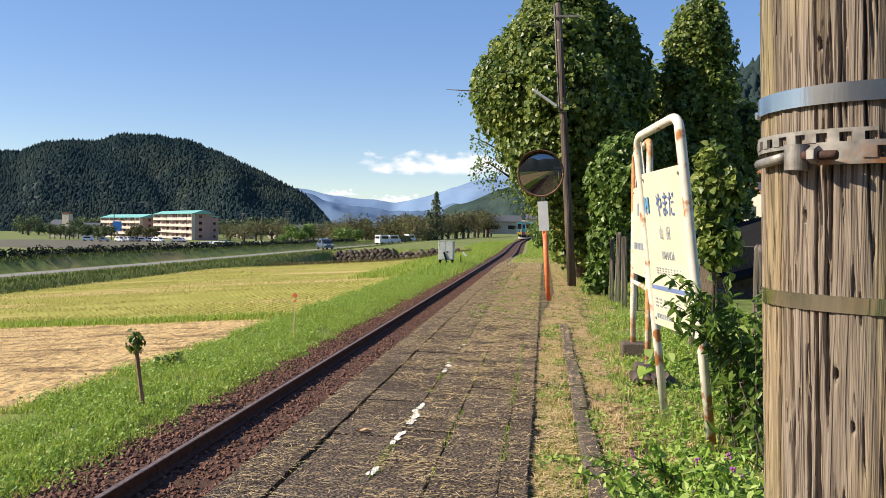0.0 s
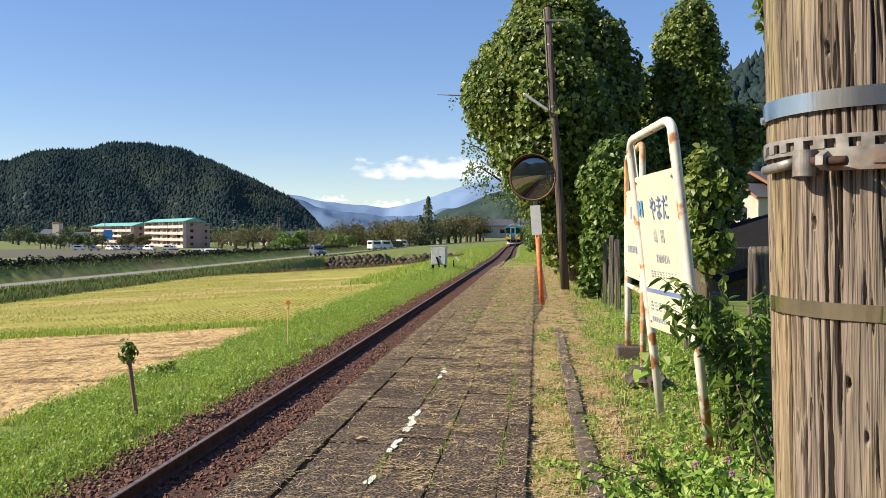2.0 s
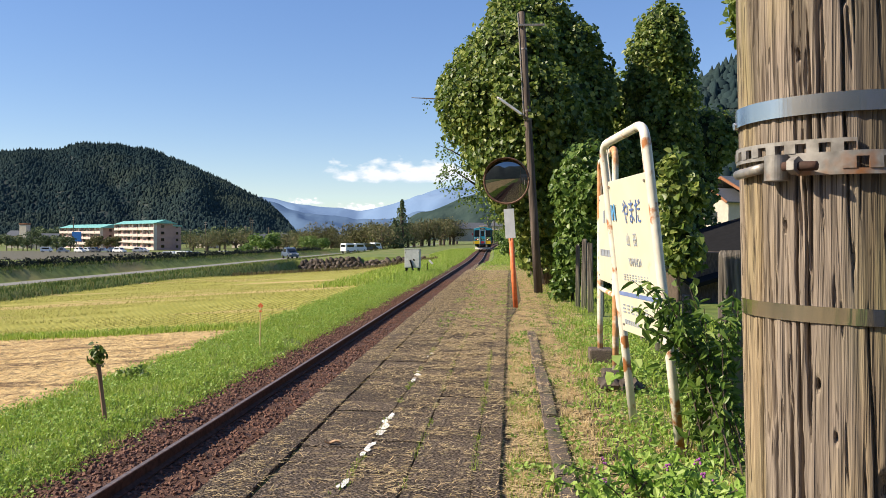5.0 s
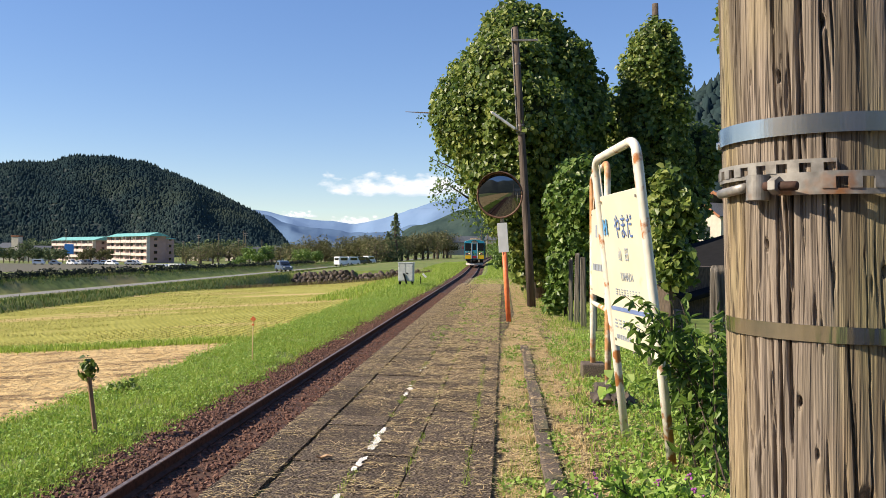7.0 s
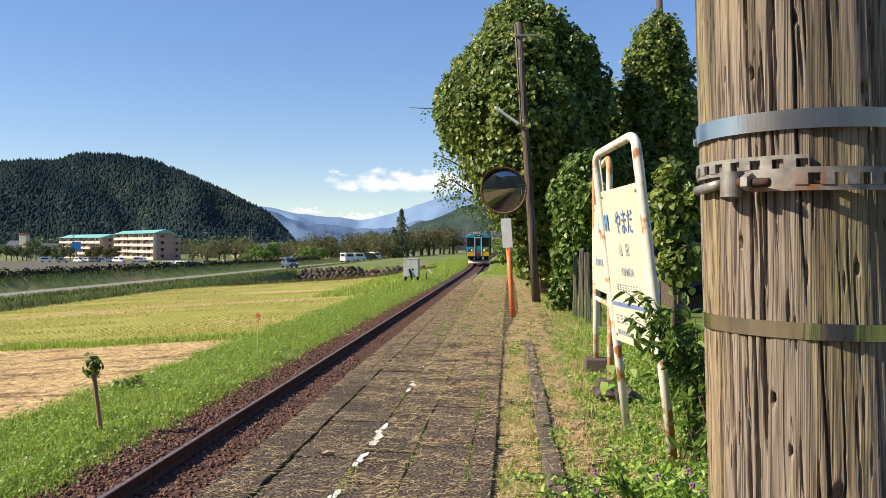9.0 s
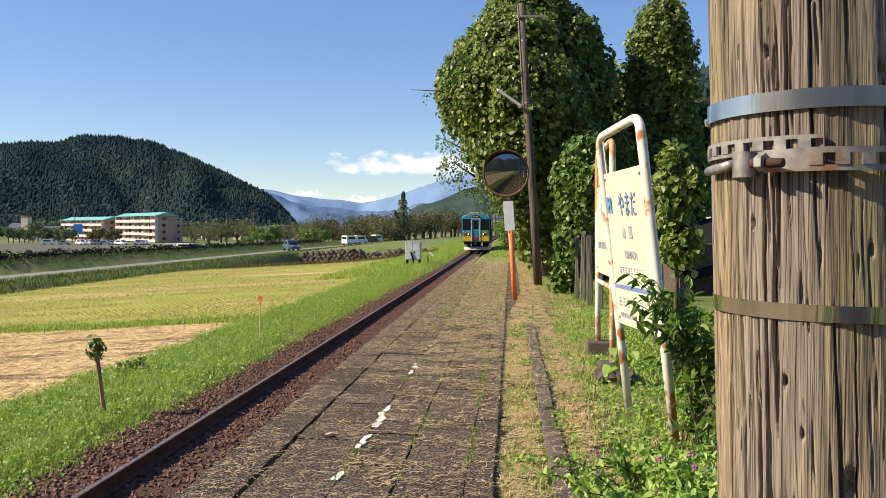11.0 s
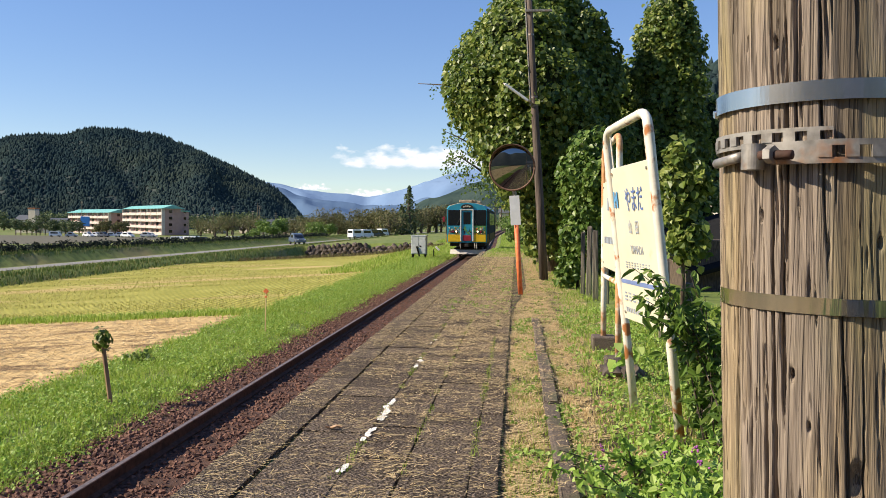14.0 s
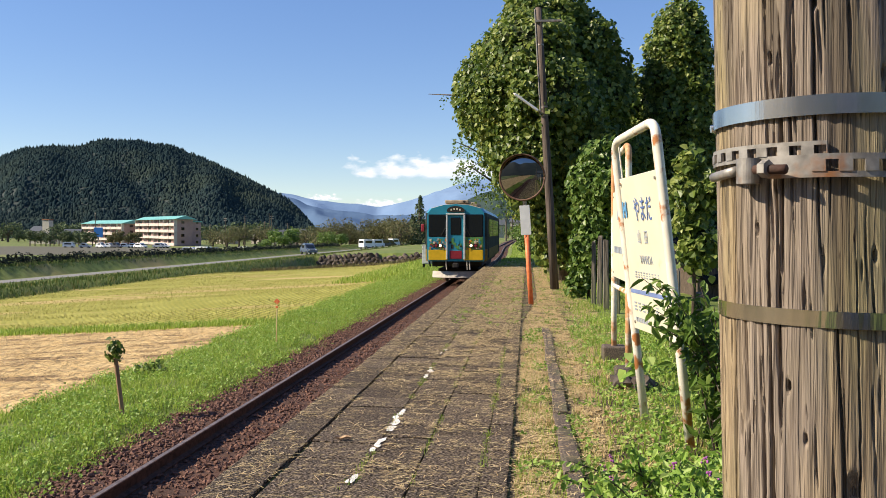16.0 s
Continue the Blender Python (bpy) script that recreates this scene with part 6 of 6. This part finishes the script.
# houses down the valley
small_house("far_house", pose(-13.5, 262, -0.4, 0, 0, 8), 11, 7, 4.0, tiles, plaster, "distant white house near the end of the line")
small_house("far_house", pose(-2.5, 300, 0.6, 0, 0, -10), 7, 6, 4.4, tiles, plaster, "distant pale house beside the curving track")
rh = random.Random(12)
for b, d, w in ((14, 345, 8), (70, 340, 9), (372, 420, 9), (440, 430, 10), (480, 420, 12), (505, 400, 9)):
    small_house("far_house", on_land(b, d, rh.uniform(-30, 30)), w, 8, rh.uniform(4, 6.5), tiles, plaster, "distant house with a grey roof in the valley")
ch = thing("chimney_tower", on_land(24, 340, 0), "pale pink square tower in the valley", "tower")
part("shaft", box((0, 0, 5), (3.2, 3.2, 11), 0.05), plaster, ch)
part("cap", box((0, 0, 10.9), (3.6, 3.6, 0.5), 0.05), brownwood, ch)
bs = thing("blue_sign", on_land(124, 300, 10), "tall blue roadside sign in the valley", "sign")
part("board", box((0, 0, 5.2), (3.4, 0.3, 3.8), 0.05), plain("blue_sign_face", (0.05, 0.22, 0.6), 0.5), bs)
part("post", cyl((0, 0.1, -0.3), (0, 0.1, 3.4), 0.2, n=10), M["steel_dull"], bs)


# ---- trees down the valley ----
def valley_tree(m, h, w, label, seed, kind="round", mat="farleaf", n=900, size=0.45):
    t = thing("tree" if kind != "cone" else "conifer", m, label, "tree")
    rs = np.random.RandomState(seed)
    r = random.Random(seed)
    if kind == "cone":
        obj("trunk", *sweep([(0, 0, -0.3), (0, 0, h * 0.6), (0, 0, h)], [w * 0.07, w * 0.05, 0.03], 8), M["bark"], t)
        z = rs.rand(n) ** 1.3
        a = rs.rand(n) * 6.283
        rad = (1 - z) * w / 2 * (0.55 + 0.5 * rs.rand(n)) * (0.8 + 0.35 * np.sin(z * 26 + 2 * np.sin(a * 2)))
        pts = np.stack([np.cos(a) * rad, np.sin(a) * rad, h * (0.1 + 0.92 * z)], 1)
        nr = np.stack([np.cos(a), np.sin(a), 0.5 + 0 * a], 1)
    else:
        obj("trunk", *sweep([(0, 0, -0.3), (0.1, 0, h * 0.3), (0.0, 0.1, h * 0.7)], [w * 0.045, w * 0.036, 0.04], 8), M["bark"], t)
        cs, rr = [], []
        for k in range(11):
            a = k * 2.4 + r.random()
            q = Vector((math.cos(a) * w * 0.3 * r.random() ** 0.5, math.sin(a) * w * 0.3, h * r.uniform(0.34, 0.80)))
            cs.append(q)
            rr.append(w * r.uniform(0.18, 0.30))
            obj("limb", *sweep([(0, 0, h * 0.25), q * 0.6 + Vector((0, 0, h * 0.1)), q], [w * 0.022, w * 0.012, 0.02], 6), M["bark"], t)
        pick = rs.randint(0, len(cs), n)
        v = rs.normal(0, 1, (n, 3))
        v /= np.linalg.norm(v, axis=1)[:, None]
        pts = np.array([[*cs[p]] for p in pick]) + v * (np.array(rr)[pick] * rs.uniform(0.55, 1.1, n))[:, None] * np.array([1, 1, 0.75])
        nr = v + np.array([0, 0, 0.3])
    leaflets("crown", pts, nr, size, M[mat], "", t, seed=seed, wide=0.45, droop=0.3)
    return t


rt = random.Random(77)
for i in range(17):
    f = i / 16
    b = 690 + 140 * f + rt.uniform(-4, 4)
    valley_tree(on_land(b, 195 + 75 * f + rt.uniform(-8, 8), 0), rt.uniform(6.6, 8.2) + 1.4 * f, rt.uniform(8, 10.5), "cherry tree with thin brownish-green autumn foliage", 100 + i)
for i in range(15):
    f = i / 14
    valley_tree(on_land(548 + 150 * f + rt.uniform(-5, 5), 225 + rt.uniform(-15, 30), 0), rt.uniform(6, 8.5), rt.uniform(8, 11), "broad dull-green tree behind the lane", 130 + i)
for i, b in enumerate((345, 372, 395, 425, 448, 520, 555)):
    valley_tree(on_land(b, 250 + rt.uniform(0, 60), 0), rt.uniform(6, 9), rt.uniform(8, 12), "dull green tree in the valley", 150 + i)
for i, (b, h) in enumerate(((20, 10), (36, 13), (66, 9), (78, 10), (85, 8), (98, 9), (112, 9), (-12, 11), (-2, 9), (10, 8), (28, 9), (46, 11), (54, 10), (61, 9))):
    valley_tree(on_land(b, 262 + rt.uniform(-5, 20), 0), h * 0.66, 4.4, "small rounded dark green tree near the car park", 160 + i, "round", "pine", 420, 0.5)
for i, b in enumerate((150, 165, 182, 198)):
    valley_tree(on_land(b, 285, 0), 6.0, 4.5, "small green tree before the apartments", 170 + i)
for i, (b, d) in enumerate(((462, 150), (478, 148), (440, 158), (492, 152), (560, 165), (585, 170))):
    valley_tree(on_land(b, d, 0), rt.uniform(2.6, 4.2), rt.uniform(3.2, 4.6), "dense green bush beside the lane", 180 + i, "round", "shrub", 900, 0.32)
for i in range(30):
    f = i / 29
    valley_tree(on_land(-70 + 620 * f + rt.uniform(-9, 9), 400 + rt.uniform(-40, 50), 0), rt.uniform(8, 13), rt.uniform(10, 16), "dark tree at the foot of the hill", 230 + i, "round", "pine", 420, 1.1)
valley_tree(on_land(729, 205, 0), 12.2, 9.0, "tall pointed conifer with thin feathery branches", 190, "cone", "pine", 950, 0.5)
valley_tree(on_land(716, 200, 0), 7.4, 7, "dark conifer below the tall one", 191, "cone", "pine", 900, 0.6)
valley_tree(on_land(686, 210, 0), 5.6, 4.4, "bright green rounded tree beside the vans", 192, "round", "shrub", 900, 0.4)
for i, (b, d, h) in enumerate(((905, 150, 3), (912, 130, 3.4), (900, 175, 4), (885, 240, 6), (930, 110, 4), (938, 95, 4.5), (925, 70, 2.2), (945, 75, 4.6))):
    x = (b - 920) / 1414 * d
    valley_tree(on_land(b, d, 0), h, h * 1.1, "green bush beside the track", 200 + i, "round", "shrub", 900, 0.2)


# ---- utility poles and pylons in the valley ----
def small_pole(b, d, h, label="distant grey utility pole with crossarms"):
    t = thing("power_pole", on_land(b, d, rt.uniform(-40, 40)), label, "pole", "distant poles")
    part("shaft", cyl((0, 0, -0.3), (0, 0, h), 0.22, 0.14, 8), M["kerb"], t)
    for z in (h - 0.4, h - 1.2):
        part("crossarm", box((0, 0, z), (1.8, 0.14, 0.14)), M["steel_dull"], t)


for b, d, h in ((369, 330, 12), (406, 340, 13), (443, 350, 11), (452, 330, 14), (456, 332, 13), (486, 340, 10), (433, 360, 9), (118, 330, 14), (340, 320, 9)):
    small_pole(b, d, h)
for b, d, h in ((882, 190, 6.5), (893, 215, 6)):
    small_pole(b, d, h, "slender pole beside the distant track")


# ---- cloud bank: a far backdrop ----
def cloud():
    m, n, l, b = nodes("sunlit_cloud", 1.0)
    tc = n.new("ShaderNodeTexCoord")
    sep = n.new("ShaderNodeSeparateXYZ")
    l.new(tc.outputs["UV"], sep.inputs[0])
    mp = n.new("ShaderNodeMapping")
    mp.inputs["Scale"].default_value = (6.5, 2.6, 1)
    l.new(tc.outputs["UV"], mp.inputs[0])
    tx = n.new("ShaderNodeTexNoise")
    tx.inputs["Scale"].default_value, tx.inputs["Detail"].default_value, tx.inputs["Roughness"].default_value = 1.7, 7, 0.5
    l.new(mp.outputs[0], tx.inputs[0])

    def math_(op, a, b_=None, c_=None, clamp=False):
        k = n.new("ShaderNodeMath")
        k.operation, k.use_clamp = op, clamp
        for i, v in enumerate((a, b_, c_)):
            if v is None:
                continue
            if isinstance(v, (int, float)):
                k.inputs[i].default_value = v
            else:
                l.new(v, k.inputs[i])
        return k.outputs[0]
    # bulge: an ellipse profile with a flat base
    u = math_("MULTIPLY_ADD", sep.outputs[0], 2.0, -1.0)
    fall = math_("SUBTRACT", 1.0, math_("POWER", math_("ABSOLUTE", u), 2.2))
    low = math_("MULTIPLY", math_("SUBTRACT", sep.outputs[1], 0.20), 6.0, clamp=True)
    high = math_("MULTIPLY", math_("SUBTRACT", 0.92, sep.outputs[1]), 1.5, clamp=True)
    body = math_("MULTIPLY", math_("MULTIPLY", fall, low), high)
    dens = math_("ADD", body, math_("MULTIPLY_ADD", tx.outputs[0], 1.5, -0.88))
    alpha = math_("MULTIPLY", math_("SUBTRACT", dens, 0.12), 2.6, clamp=True)
    # Sunlit tops and bluish shaded bases are painted into the emission by height.
    shade = math_("MULTIPLY_ADD", sep.outputs[1], 1.1, math_("MULTIPLY_ADD", tx.outputs[0], 0.7, -0.25), True)
    col = mixed(n, l, (0.62, 0.70, 0.84), (0.95, 0.94, 0.92), shade)
    em = n.new("ShaderNodeEmission")
    em.inputs[1].default_value = 0.78
    l.new(col, em.inputs[0])
    tr = n.new("ShaderNodeBsdfTransparent")
    mx = n.new("ShaderNodeMixShader")
    l.new(alpha, mx.inputs[0])
    l.new(tr.outputs[0], mx.inputs[1])
    l.new(em.outputs[0], mx.inputs[2])
    l.new(mx.outputs[0], n["Material Output"].inputs[0])
    d = 4500
    for k, (b0, b1, e0, e1) in enumerate(((552, 960, 344, 262), (515, 590, 368, 345), (600, 720, 382, 352))):
        ps = [spot(b0, e0, d), spot(b1, e0, d), spot(b1, e1, d), spot(b0, e1, d)]
        me = mesh_of("cloud_bank", ps, [(0, 1, 2, 3)], m)
        uv = me.uv_layers.new(name="uv")
        for i, q in enumerate(((0, 0), (1, 0), (1, 1), (0, 1))):
            uv.data[i].uv = q
        tagged(new("cloud_bank", me), "low white cumulus cloud over the mountains", "cloud", kind="structure")


cloud()


# ---- behind the camera: the closing side of the valley, seen only in the mirror ----
def valley_side():
    vs, fs = [], []
    n = 60
    for j, (d, h) in enumerate(((60, -1.0), (90, 12), (160, 45), (260, 75))):
        for i in range(n + 1):
            a = math.pi * (1.04 + 0.92 * i / n)
            k = 1 + 0.25 * noise.noise((i * 0.25, j, 0))
            vs.append((d * 1.1 * math.cos(a), d * math.sin(a), h * k if h > 0 else h))
    for j in range(3):
        for i in range(n):
            fs.append((j * (n + 1) + i, j * (n + 1) + i + 1, (j + 1) * (n + 1) + i + 1, (j + 1) * (n + 1) + i))
    tagged(obj("hill_south", vs, fs, forest_floor, smooth=True), "wooded valley side behind the station", "hill", kind="structure")


valley_side()
small_house("station_house", pose(3.0, -16, -0.05, 0, 0, 4), 5, 7, 2.8, tiles, plaster, "small plastered station shelter with a tiled roof")


# ---- small litter by the boards ----
def litter():
    vs, fs = [], []
    for i in range(7):
        for j in range(4):
            u, v = i / 6 - 0.5, j / 3 - 0.5
            vs.append((u * 0.13, v * 0.055 * (1 - 3.2 * u * u), 0.008 + 0.016 * v * v * 4 + 0.007 * math.sin(u * 9)))
    for i in range(6):
        for j in range(3):
            fs.append((i * 4 + j, i * 4 + j + 1, i * 4 + j + 5, i * 4 + j + 4))
    lf = obj("fallen_leaf", vs, fs, surface("curled_dry_leaf", (0.42, 0.26, 0.14), (0.6, 0.42, 0.26), 30, bump=0.3))
    lf.matrix_world = pose(-1.325, 5.95, 0.008, 0, 0, 18)
    tagged(lf, "curled brown dead leaf on the slabs", "leaf")
    for x, y, s, k in ((1.2, 8.75, 0.17, 0), (1.08, 8.6, 0.12, 3), (1.3, 8.5, 0.13, 6)):
        bm = bmesh.new()
        bmesh.ops.create_icosphere(bm, subdivisions=2, radius=s)
        for v in bm.verts:
            v.co *= 1 + 0.6 * noise.noise(v.co * 9 + Vector((k, 0, 0)))
            v.co.z *= 0.7
        o = part("rubble", bm, M["rock"])
        o.location = (x, y, 0.03)
        tagged(o, "dark broken lump of concrete by the sign footing", "rubble")
    t = thing("sapling", pose(1.2, 8.3, -0.05), "small sapling with bright green leaves", "plant")
    obj("stem", *sweep([(0, 0, 0), (0.01, 0, 0.2), (0.0, 0, 0.42)], [0.006, 0.005, 0.003], 6), M["bark"], t)
    r = random.Random(6)
    pts = [(r.gauss(0, 0.07), r.gauss(0, 0.05), r.uniform(0.12, 0.45)) for _ in range(12)]
    leaflets("leaves", pts, [(-0.5, -0.7, 0.6)] * 12, 0.16, M["weed"], "", t, seed=9, wide=0.5, droop=0.5)


litter()


def motions():
    times, places = [r[0] for r in SPEED_ROWS], [r[1] for r in SPEED_ROWS]
    walk(car, [(t * 0.25, car_at(lerp(t * 0.25, times, places))) for t in range(65)])
    for ws, at in WHEELS:
        walk(ws, [(k / 15, Matrix.Translation(at) @ Matrix.Rotation((158 - lerp(k / 15, times, places)) / 0.43, 4, "X")) for k in range(241)])


motions()
